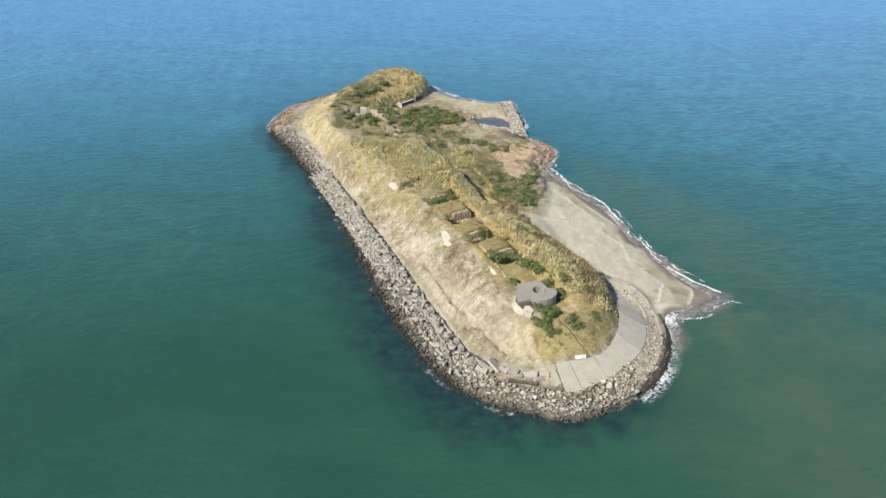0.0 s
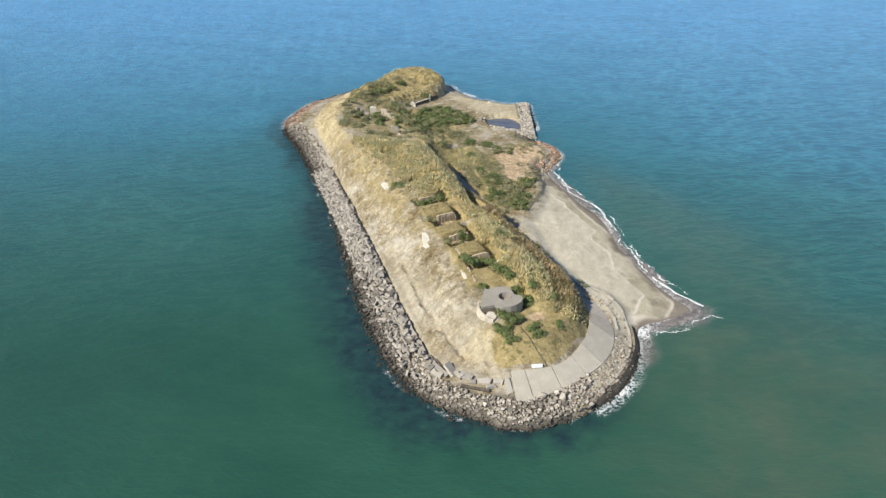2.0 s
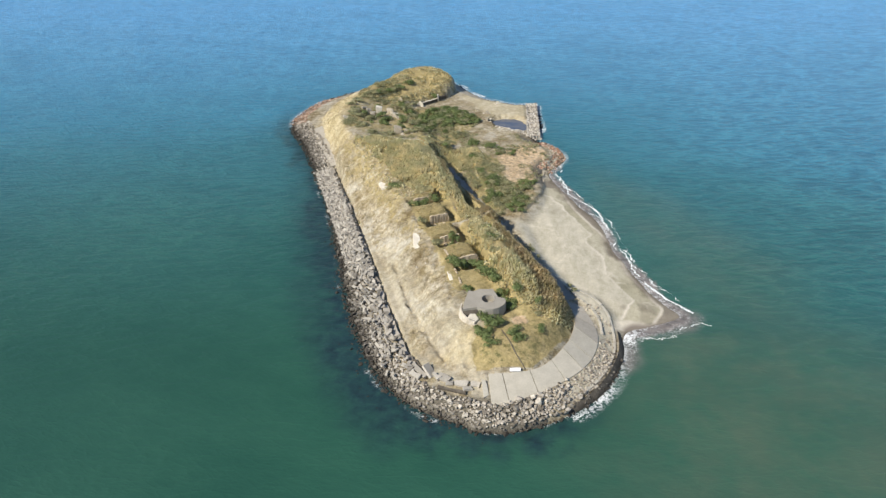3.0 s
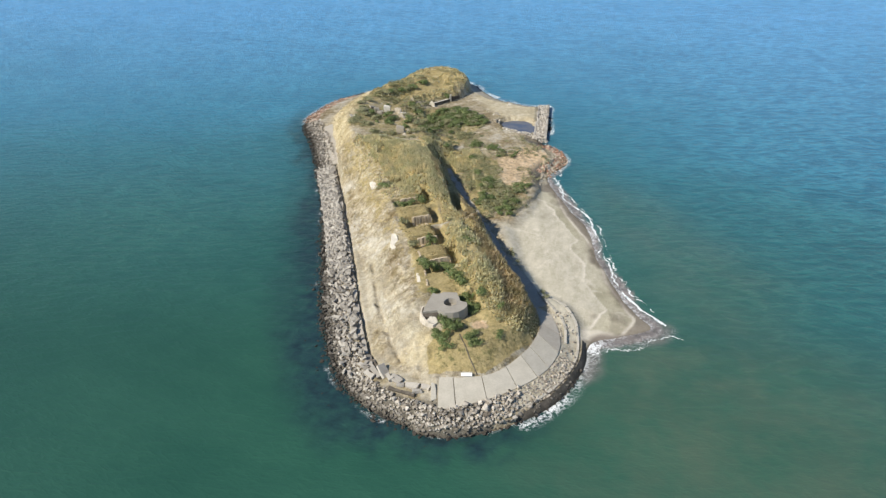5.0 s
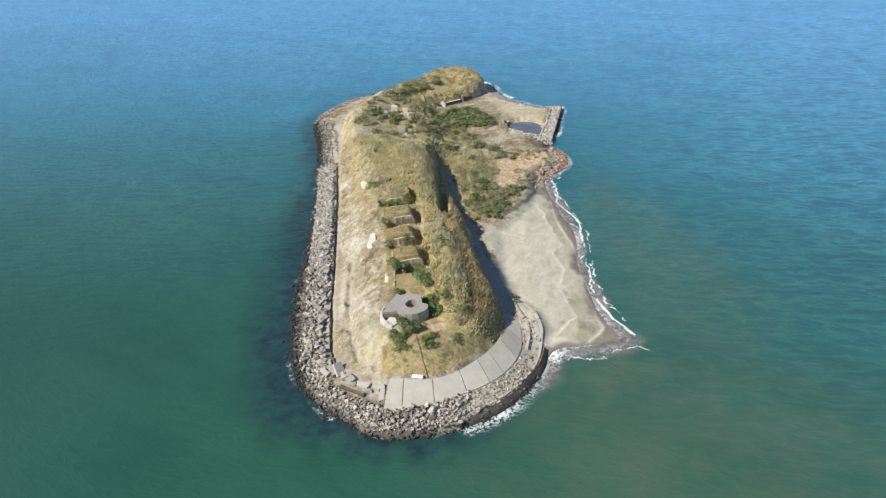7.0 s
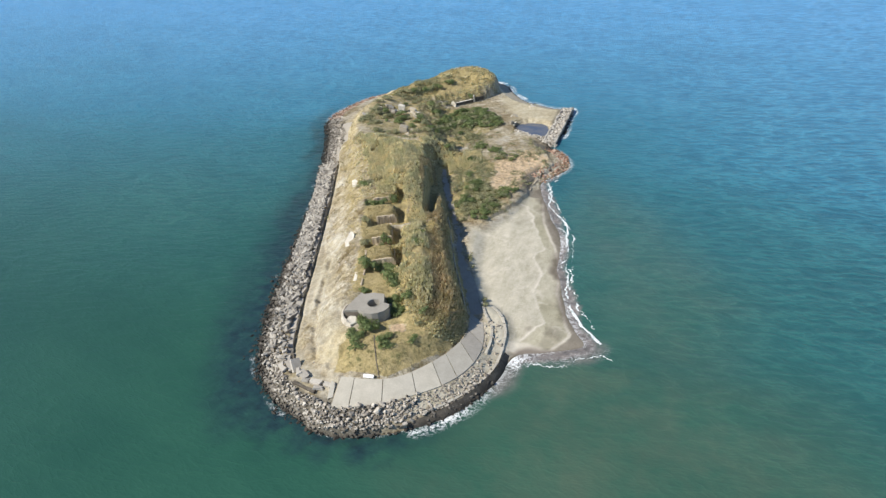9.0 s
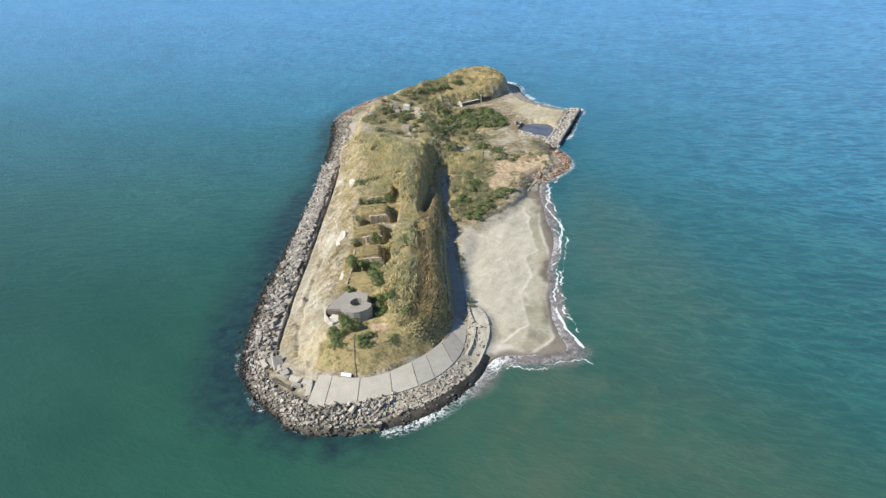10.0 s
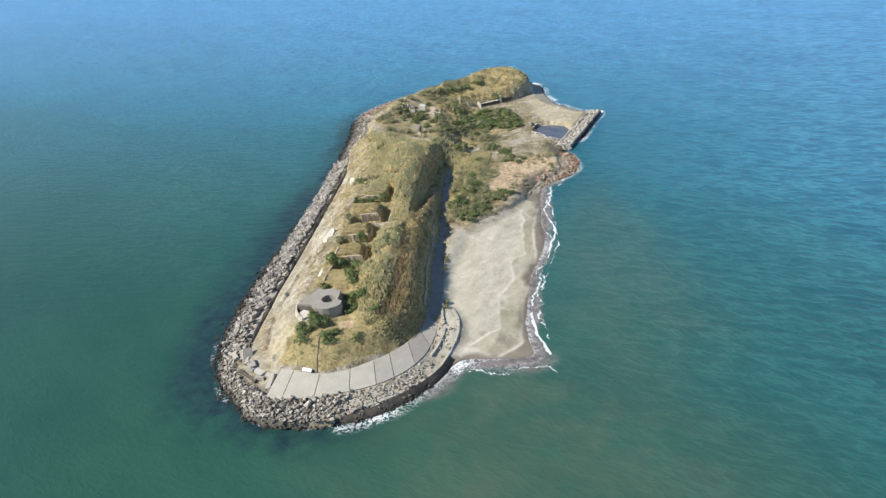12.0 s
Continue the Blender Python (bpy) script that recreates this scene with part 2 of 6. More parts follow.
    soil = mix(nt, 1.0, soil, (0.95, 0.975, 1.02), "MULTIPLY")
    drift = noise_tex(nt, 0.12, 6, stretch=(1.6, 0.7, 1.0), rough=0.6)
    line = ramp(nt, calc(nt, "ABSOLUTE", calc(nt, "SUBTRACT", noise_tex(nt, 0.05, 5, stretch=(1.6, 0.8, 1.0)), 0.5)), [(0.0, (1, 1, 1)), (0.012, (0, 0, 0))])
    sandc = mix(nt, 0.45, ramp(nt, drift, [(0.36, (0.35, 0.325, 0.26)), (0.46, (0.44, 0.415, 0.335)), (0.54, (0.5, 0.47, 0.385)), (0.64, (0.41, 0.385, 0.31))]), ramp(nt, mid, [(0.4, (0.4, 0.375, 0.3)), (0.6, (0.49, 0.46, 0.375))]))
    sandc = mix(nt, 1.0, sandc, (1.07, 1.055, 1.025), "MULTIPLY")
    sandc = mix(nt, 0.8, sandc, ramp(nt, noise_tex(nt, 0.22, 7, stretch=(1.5, 0.7, 1.0), rough=0.68), [(0.36, (0.8, 0.8, 0.76)), (0.47, (0.97, 0.97, 0.95)), (0.55, (1.03, 1.03, 1.03)), (0.66, (1.1, 1.09, 1.07))]), "MULTIPLY")
    sandc = mix(nt, calc(nt, "MULTIPLY", line, 0.25), sandc, (0.68, 0.63, 0.5))
    sandc = mix(nt, s3.outputs[2], sandc, mix(nt, 1.0, sandc, (0.7, 0.7, 0.63), "MULTIPLY"))
    sandc = mix(nt, s3.outputs[1], sandc, (0.64, 0.59, 0.49))
    dryc = mix(nt, 0.4, ramp(nt, mid, [(0.36, (0.25, 0.205, 0.09)), (0.5, (0.335, 0.275, 0.13)), (0.64, (0.42, 0.34, 0.175))]), ramp(nt, fine, [(0.35, (0.25, 0.2, 0.09)), (0.65, (0.43, 0.35, 0.18))]))
    greenc = ramp(nt, fine, [(0.3, (0.075, 0.08, 0.03)), (0.7, (0.22, 0.2, 0.09))])
    c = mix(nt, yellow, soil, ramp(nt, mid, [(0.3, (0.45, 0.36, 0.18)), (0.7, (0.6, 0.5, 0.29))]))
    c = mix(nt, sand, c, sandc)

    def edge(v):
        return ramp(nt, calc(nt, "ADD", v, calc(nt, "MULTIPLY", calc(nt, "SUBTRACT", noise_tex(nt, 0.7, 6), 0.5), 1.1)), [(0.42, (0, 0, 0)), (0.6, (1, 1, 1))])
    c = mix(nt, edge(brown), c, ramp(nt, mid, [(0.3, (0.4, 0.29, 0.175)), (0.7, (0.64, 0.49, 0.325))]))
    c = mix(nt, edge(dry), c, dryc)
    c = mix(nt, edge(green), c, greenc)
    c = mix(nt, s3.outputs[0], c, ramp(nt, fine, [(0.3, (0.05, 0.045, 0.035)), (0.7, (0.22, 0.2, 0.16))]))
    clod = noise_tex(nt, 1.1, 5, rough=0.7)
    rough_ = calc(nt, "SUBTRACT", 0.5, calc(nt, "MULTIPLY", sand, 0.38))
    c = mix(nt, rough_, c, mix(nt, 1.0, c, ramp(nt, clod, [(0.36, (0.55, 0.55, 0.5)), (0.5, (1.0, 1.0, 1.0)), (0.64, (1.4, 1.36, 1.3))]), "MULTIPLY"))
    c = mix(nt, wet, c, mix(nt, 1.0, c, (0.34, 0.315, 0.315), "MULTIPLY"))
    nt.links.new(c, b.inputs["Base Color"])
    bump(nt, b, calc(nt, "MULTIPLY", calc(nt, "ADD", mid, calc(nt, "MULTIPLY", fine, 0.4)), calc(nt, "SUBTRACT", 1.0, calc(nt, "MULTIPLY", sand, 0.7))), 0.7, 0.5)
    return m


def water_material(name="sea_water"):
    m, nt, b = material(name, 0.3)
    a = nt.nodes.new("ShaderNodeVertexColor")
    a.layer_name = "sea"
    s = nt.nodes.new("ShaderNodeSeparateColor")
    nt.links.new(a.outputs[0], s.inputs[0])
    bed, plume, surf = s.outputs
    a2 = nt.nodes.new("ShaderNodeVertexColor")
    a2.layer_name = "sky_wash_chop"
    s2 = nt.nodes.new("ShaderNodeSeparateColor")
    nt.links.new(a2.outputs[0], s2.inputs[0])
    big = noise_tex(nt, 0.012, 4)
    c = ramp(nt, big, [(0.36, (0.019, 0.077, 0.052)), (0.64, (0.027, 0.096, 0.063))])
    chop = s2.outputs[2]
    # blue sky reflection of the distant water, painted into the base colour
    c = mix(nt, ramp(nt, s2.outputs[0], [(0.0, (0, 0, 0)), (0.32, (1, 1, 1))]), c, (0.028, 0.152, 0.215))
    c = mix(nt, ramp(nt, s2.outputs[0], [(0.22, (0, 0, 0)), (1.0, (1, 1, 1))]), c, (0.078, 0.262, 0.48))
    c = mix(nt, plume, c, ramp(nt, noise_tex(nt, 0.06, 6, rough=0.65), [(0.34, (0.05, 0.118, 0.08)), (0.5, (0.075, 0.125, 0.086)), (0.66, (0.097, 0.13, 0.09))]))
    c = mix(nt, bed, c, ramp(nt, noise_tex(nt, 0.3, 6, rough=0.66), [(0.34, (0.012, 0.027, 0.034)), (0.5, (0.016, 0.043, 0.047)), (0.68, (0.023, 0.066, 0.058))]))
    c = mix(nt, s2.outputs[1], c, ramp(nt, noise_tex(nt, 0.5, 5), [(0.35, (0.115, 0.105, 0.096)), (0.65, (0.235, 0.215, 0.198))]))
    place, turned, bent = nt.nodes.new("ShaderNodeTexCoord"), nt.nodes.new("ShaderNodeMapping"), nt.nodes.new("ShaderNodeMapping")
    turned.inputs["Rotation"].default_value = (0.0, 0.0, radians(-9))
    bent.inputs["Rotation"].default_value = (0.0, 0.0, radians(17))
    for m_ in (turned, bent):
        nt.links.new(place.outputs["Object"], m_.inputs["Vector"])

    def ridges(vector, scale, stretch, sharp):
        """Thin crests with broad troughs between them."""
        v = noise_tex(nt, scale, 3, vector=vector, rough=0.55, stretch=stretch)
        return calc(nt, "POWER", calc(nt, "SUBTRACT", 1.0, calc(nt, "MULTIPLY", calc(nt, "ABSOLUTE", calc(nt, "SUBTRACT", v, 0.5)), 2.0), True), sharp)
    crest = calc(nt, "ADD", calc(nt, "MULTIPLY", ridges(turned.outputs[0], 0.17, (0.45, 1.35, 1.0), 7.0), 0.6), calc(nt, "MULTIPLY", ridges(bent.outputs[0], 0.3, (0.5, 1.25, 1.0), 6.0), 0.4))
    ripple = noise_tex(nt, 0.75, 4, vector=turned.outputs[0], rough=0.7, stretch=(0.5, 1.5, 1.0))
    crest = calc(nt, "ADD", calc(nt, "MULTIPLY", crest, 0.6), calc(nt, "MULTIPLY", ripple, 0.55))
    gust = noise_tex(nt, 0.025, 5, vector=bent.outputs[0], stretch=(0.6, 1.7, 1.0))
    c = mix(nt, 0.4, c, ramp(nt, gust, [(0.38, (0.8, 0.86, 0.88)), (0.5, (1.0, 1.0, 1.0)), (0.62, (1.2, 1.12, 1.1))]), "MULTIPLY")
    # wave reflections painted as colour: bright crests, dark troughs
    c = mix(nt, chop, c, mix(nt, 1.0, c, ramp(nt, crest, [(0.3, (0.4, 0.55, 0.63)), (0.48, (0.78, 0.84, 0.88)), (0.6, (1.08, 1.05, 1.04)), (0.78, (1.9, 1.65, 1.48))]), "MULTIPLY"))
    veins = calc(nt, "SUBTRACT", 1.0, calc(nt, "MULTIPLY", calc(nt, "ABSOLUTE", calc(nt, "SUBTRACT", noise_tex(nt, 0.6, 7, rough=0.68), 0.5)), 8.0))
    lace = ramp(nt, calc(nt, "ADD", surf, calc(nt, "MULTIPLY", calc(nt, "SUBTRACT", calc(nt, "MAXIMUM", veins, 0.0), 1.0), 0.85)), [(0.12, (0, 0, 0)), (0.5, (1, 1, 1))])
    c = mix(nt, lace, c, (0.78, 0.8, 0.79))
    nt.links.new(c, b.inputs["Base Color"])
    nt.links.new(calc(nt, "ADD", calc(nt, "MULTIPLY", lace, 0.4), 0.3), b.inputs["Roughness"])
    b.inputs["IOR"].default_value = 1.33
    b.inputs["Specular IOR Level"].default_value = 0.5
    w = calc(nt, "ADD", calc(nt, "MULTIPLY", crest, 1.6), calc(nt, "MULTIPLY", noise_tex(nt, 0.9, 4, stretch=(1.0, 1.8, 1.0)), 0.12))
    bump(nt, b, calc(nt, "MULTIPLY", w, calc(nt, "ADD", chop, 0.1)), 0.6, 1.0)
    return m


def leaf_material(name, tones):
    m, nt, b = material(name, 0.75)
    c = ramp(nt, nt.nodes.new("ShaderNodeNewGeometry").outputs["Random Per Island"], tones)
    c = mix(nt, 0.6, c, ramp(nt, noise_tex(nt, 0.22, 4), [(0.36, (0.74, 0.8, 0.68)), (0.5, (0.96, 0.97, 0.93)), (0.64, (1.2, 1.14, 1.08))]), "MULTIPLY")
    nt.links.new(c, b.inputs["Base Color"])
    thin, both = nt.nodes.new("ShaderNodeBsdfTranslucent"), nt.nodes.new("ShaderNodeMixShader")
    nt.links.new(c, thin.inputs[0])
    both.inputs[0].default_value = 0.35
    nt.links.new(b.outputs[0], both.inputs[1])
    nt.links.new(thin.outputs[0], both.inputs[2])
    nt.links.new(both.outputs[0], nt.nodes["Material Output"].inputs[0])
    return m


GROUND, WATER = ground_material(), water_material()
REED = leaf_material("dry_reed", [(0.0, (0.58, 0.54, 0.33)), (0.35, (0.7, 0.65, 0.42)), (0.75, (0.83, 0.765, 0.525)), (1.0, (0.91, 0.84, 0.61))])
REED_LOW = leaf_material("green_reed", [(0.0, (0.37, 0.335, 0.18)), (0.5, (0.55, 0.495, 0.285)), (1.0, (0.74, 0.66, 0.42))])
STRAW = leaf_material("short_straw", [(0.0, (0.17, 0.15, 0.065)), (0.5, (0.32, 0.272, 0.132)), (1.0, (0.5, 0.42, 0.225))])
# browner growth, with some of the east face's shade in its colour
SHADED_BROWN_REED = leaf_material("shaded_brown_reed", [(0.0, (0.42, 0.355, 0.215)), (0.5, (0.55, 0.468, 0.298)), (1.0, (0.7, 0.6, 0.41))])
ROOF_STRAW = leaf_material("roof_straw", [(0.0, (0.3, 0.255, 0.125)), (0.5, (0.45, 0.385, 0.21)), (1.0, (0.62, 0.53, 0.33))])
SLOPE_STRAW = leaf_material("pale_straw", [(0.0, (0.31, 0.265, 0.145)), (0.5, (0.44, 0.38, 0.23)), (1.0, (0.57, 0.5, 0.32))])
LEAF = leaf_material("green_leaf", [(0.0, (0.132, 0.178, 0.068)), (0.5, (0.19, 0.242, 0.098)), (1.0, (0.265, 0.31, 0.135))])
OLIVE = leaf_material("olive_leaf", [(0.0, (0.215, 0.222, 0.122)), (0.5, (0.325, 0.322, 0.18)), (1.0, (0.44, 0.425, 0.26))])
BARK = stone_material("stem_bark", [(0.0, (0.1, 0.07, 0.045)), (1.0, (0.16, 0.12, 0.08))], 4.0, False)

# ---- plan of the island: lines in metres, x east, y north ----
SHORE_WEST = [(42, 111), (32, 109), (22, 110.5), (13, 114), (5, 120), (-3, 130), (-9, 142), (-13, 151), (-19, 166), (-24, 180), (-31, 198), (-41, 224),
              (-53, 252), (-66, 278), (-75, 292), (-80, 306), (-80, 317), (-77, 331), (-71, 344), (-57, 359), (-38, 373), (-20, 380)]
SHORE_EAST = [(-9, 378), (-1, 374), (7.5, 360.5), (16.5, 349.5), (25, 345), (34, 341), (43.5, 340.5), (46, 326), (47.2, 305), (44, 292.5), (49.5, 286.5), (55, 279), (57, 270),
              (54, 262), (50, 256), (51, 247), (56, 236), (60, 227), (66, 215), (69, 204), (70, 194), (74, 184), (78, 173), (82.3, 164.2), (86.2, 159.2),
              (81.8, 156), (74, 152.2), (69, 149), (67.5, 141), (64.5, 132.5), (60, 124.5), (52, 117)]
SHORE = smooth(SHORE_WEST + SHORE_EAST, 3, True)
APRON_IN = smooth([(30.5, 122, 6.5), (35, 123, 6.4), (43, 125.5, 5.9), (47.5, 130, 5.3), (51, 136, 4.7), (53.5, 142, 4.1), (55, 150, 3.4), (54, 156.5, 2.8), (51.5, 161.5, 2.55)], 4)
APRON_OUT = smooth([(32.5, 114, 4.2), (37, 115, 4.2), (45, 119.5, 4.0), (51, 124.5, 3.7), (56, 130, 3.3), (59.5, 136.5, 2.9), (61, 144, 2.65), (60, 151, 2.5), (57.5, 158, 2.45)], 4)
ROAD_W = smooth([(51.5, 161.5), (47.5, 169), (41, 180.5), (33.5, 196.5), (26.5, 211), (19.5, 224), (12.8, 236.5), (5, 253)], 4)
ROAD_E = smooth([(57.5, 158), (53.5, 167.5), (48, 177.5), (39.5, 192.5), (30.2, 212.5), (23, 226), (16.5, 238.5), (8.5, 255.5)], 4)
WALL_WEST = [(29, 118.3), (23, 119.2), (16.5, 123), (12, 129), (7.5, 137), (4, 145), (0, 153), (-7, 170), (-14, 186), (-21, 202), (-28, 218), (-35, 233), (-43, 250), (-50, 263)]
FOOT = [(30, 122, 6.3), (26, 124, 5.2), (18, 128, 4.4), (11, 136, 4.2), (5, 151, 4.0), (-2, 169, 3.6), (-12, 189, 3.4), (-20, 204, 3.4), (-28, 222, 3.4), (-37, 242, 3.4), (-47, 265, 3.6),
        (-57, 286, 3.6), (-63, 306, 3.6), (-63, 325, 3.5), (-57, 341, 3), (-44, 357, 2.5), (-30, 370, 2), (-18, 373, 2), (-6, 368, 2), (-1, 357, 2.3), (-2, 346, 2.6)]
FOOT_EAST = [(-6, 335, 3), (-15, 327, 3.5), (-20, 316, 3.6), (-14, 304, 3.6), (-4, 290, 3.6), (4, 277, 3.4), (12, 267, 3.2), (5, 260, 3.4), (2, 253, 3), (8.5, 238, 3), (13, 228, 3), (17, 217, 4), (21, 207, 5), (28.5, 204, 2.7), (33, 197, 2.7), (41, 180, 2.6),
             (51, 162, 2.6), (54, 156, 2.9), (55, 150, 3.4), (53.3, 142, 4.1), (50.7, 136, 4.7), (47.3, 130, 5.3), (43, 125.7, 5.9), (36, 123.3, 6.4)]
TOP = [(33, 131, 9.3), (28, 133, 9.5), (23, 140, 10.5), (20.5, 147, 12), (18, 158, 12.3), (12, 170, 12.4), (6, 182, 12.5), (1, 194, 12.8), (-3, 204, 13), (-10, 216, 13.5), (-23, 242, 14.5), (-33, 254, 14.8),
       (-44, 272, 13.4), (-49, 290, 12.8), (-48, 306, 13), (-46, 322, 12.3), (-41, 338, 11), (-35, 352, 11.2), (-26, 363, 12.3), (-17, 364.5, 12.3)]
TOP_EAST = [(-9, 358, 10), (-6, 349, 8.6), (-10, 338, 8.4), (-19, 332, 8.2), (-27, 326, 8.2), (-30, 314, 8.6), (-27, 301, 9.6), (-19, 288, 10.2), (-12, 274, 11), (-4, 264, 11.5), (-2, 254, 12.2), (3.5, 240, 12.2), (8, 229, 12.3),
            (12.5, 217, 12.2), (17, 205, 11), (25, 198.5, 10.8), (32.1, 188.5, 11.1), (39.8, 174.2, 11.4), (47, 162.1, 11.3), (50.4, 153.3, 9.9), (48, 143, 9), (41, 135, 9.2)]
FOOT, TOP = FOOT + FOOT_EAST, TOP + TOP_EAST
BEACH = [(54, 168), (58, 166), (62.5, 163), (66, 156), (67, 149), (80, 148), (100, 156), (92, 172), (80, 200), (66, 232), (56, 250), (47, 247), (47, 234), (45, 219), (40, 206), (46, 184)]
POND = [(21.7, 309.5), (23.4, 313), (27, 316.5), (33.7, 317.2), (38, 313.3), (39.6, 305), (36.8, 300.8), (32.6, 299.4), (29, 301.8), (24.8, 305.4)]
LANE_L = smooth([(-44.5, 249), (-48, 257), (-53.5, 270), (-59, 282), (-63.8, 292)], 4)
LANE_R = smooth([(-40.8, 251), (-44.4, 259), (-49.8, 272), (-55.4, 284), (-60.8, 296)], 4)
ROW = (30.5, 145.5, 27.5)        # the battery's axis: origin and turn; local x across, y along
RU, RV = (-0.462, 0.887), (0.887, 0.462)
FACES = ((23.2, -1.5, 6.0, 13.5, 10.3), (37.4, -1.5, 5.6, 13.2, 10.0), (51.6, 0.0, 7.2, 13.1, 9.4), (66.2, -1.0, 7.8, 13.0, 10.6))   # casemate fronts: along, from, to, roof height, floor


# runnels cut by rain into the west slope
GULLIES = [smooth(g, 4) for g in ([(-1.8, 173.7), (1.8, 165.3), (4.8, 157.9), (8.5, 149.3), (13.3, 139.6), (17.4, 133.1), (20.5, 128.5)], [(14.6, 164.4), (12.2, 158.5), (9.7, 153.8), (6.5, 152)], [(20.1, 148.6), (17.5, 143.1), (14.8, 141.4), (10.5, 141)],
                                  [(23, 134), (19.6, 131.7), (16.9, 128.7)], [(1.8, 186.1), (-1.9, 183.8), (-6.7, 182.3)], [(10, 172), (6.5, 168), (3, 166.5)])]
gully_rng = random.Random(12)
for k in range(11):
    cy = 178 + 7.2 * k + gully_rng.uniform(-2, 2)
    cx = 8 - (cy - 178) * 0.52
    GULLIES.append(smooth([(cx, cy), (cx - 3.2, cy - 1.2 + gully_rng.uniform(-2, 1)), (cx - 6.5, cy - 3.2 + gully_rng.uniform(-2, 2)), (cx - 11, cy - 5.5 + gully_rng.uniform(-2, 2))], 3))


def surface(X, Y):
    """The height of the ground."""
    sd_, _ = line_dist(X, Y, SHORE, True)
    ins = inside(X, Y, SHORE)
    d = np.where(ins, sd_, -sd_)
    front = 1 - sstep(14, 34, np.hypot(X - 33, Y - 113))
    hr, wide = 2.3 + 1.8 * front, 8.0 - 2.4 * front
    e = d - 1.4 * sstep(38, 16, X) * sstep(262, 215, Y) - 0.6 * (X < 47) * sstep(150, 120, Y) * sstep(16, 38, X)      # the outer stones lie awash
    rock = np.where(e < 0, e * 0.5, hr * np.clip(e / (wide - d + e), 0, 1) ** 0.85 + np.clip((d - wide) * 0.03, 0, 0.9))
    beach = np.where(d < 0, d * 0.12, np.minimum(d * 0.085, 0.9 + d * 0.028))
    b = region(X, Y, BEACH, 2.5)
    h = rock * (1 - b) + beach * b
    h = np.minimum(h, 4.3)
    h = h - 0.45 * sstep(-1, 1.5, d) * (1 - sstep(6.5, 8.5, d)) * (1 - b) * (X < 47)
    # the apron
    do, zo = line_dist(X, Y, APRON_OUT)
    di, zi = line_dist(X, Y, APRON_IN)
    ring = inside(X, Y, np.vstack([APRON_IN[:, :2], APRON_OUT[::-1, :2]]))
    h = np.where(ring, zo + (zi - zo) * do / (do + di + 1e-6) - 0.12, h)
    h = np.where(~ring & (do < 6) & (d > 0), np.maximum(h, zo - 0.1 - 0.42 * do), h)
    # the road
    road = region(X, Y, np.vstack([ROAD_W, ROAD_E[::-1]]), 1.2)
    h = h * (1 - road) + 2.42 * road
    # the high ground
    df, zf = line_dist(X, Y, FOOT, True)
    dt, zt = line_dist(X, Y, TOP, True)
    in_f, in_t = inside(X, Y, FOOT), inside(X, Y, TOP)
    wsum, zsum = np.full(X.shape, 1e-9), np.zeros(X.shape)
    for p in smooth(TOP, 2, True):
        w = 1 / ((X - p[0]) ** 2 + (Y - p[1]) ** 2 + 4) ** 1.5
        wsum, zsum = wsum + w, zsum + w * p[2]
    t = np.where(in_t, 1.0, df / (df + dt + 1e-6))
    t = t + 0.18 * np.sin(t * math.pi * 2) * -0.35
    high = np.where(in_t, zsum / wsum, zf + (zt - zf) * t)
    h = np.where(in_f, np.maximum(high, zf - 0.5), h)

    lane = region(X, Y, np.vstack([LANE_L, LANE_R[::-1]]), 1.3)
    h = h * (1 - lane) + 2.65 * lane

    def bank(h, line, half, slope):
        dd, zz = line_dist(X, Y, smooth(line, 4))
        away = np.maximum(0, np.hypot(dd, 1.0) - 1.0 - half)
        add = zz - away * slope - 0.03 * away ** 2
        return np.where((add > h) & (in_f | (slope > 1)), add, h)
    h = bank(h, [(41, 149, 11.8), (37.5, 157, 14.2), (31.5, 170, 14.2), (25.5, 182, 13.6), (21, 190, 11.9)], 1.5, 0.55)
    h = bank(h, [(10.5, 209, 13.4), (4, 221, 15), (-3, 235, 15.2), (-14, 247, 15.4), (-29, 250, 15)], 2.5, 0.5)
    h = bank(h, [(27.8, 198, 10.8), (24.2, 204.5, 9.8), (20.4, 213, 7.9), (16.2, 224, 5.4), (12.6, 232, 3.2)], 0.5, 1.7)
    h = bank(h, [(-33, 347, 11.6), (-29, 355, 12.9), (-22, 360, 13.4), (-14, 359, 13.2), (-9, 354, 11.8), (-10, 346, 9.4)], 2.6, 0.62)
    return h, d, b


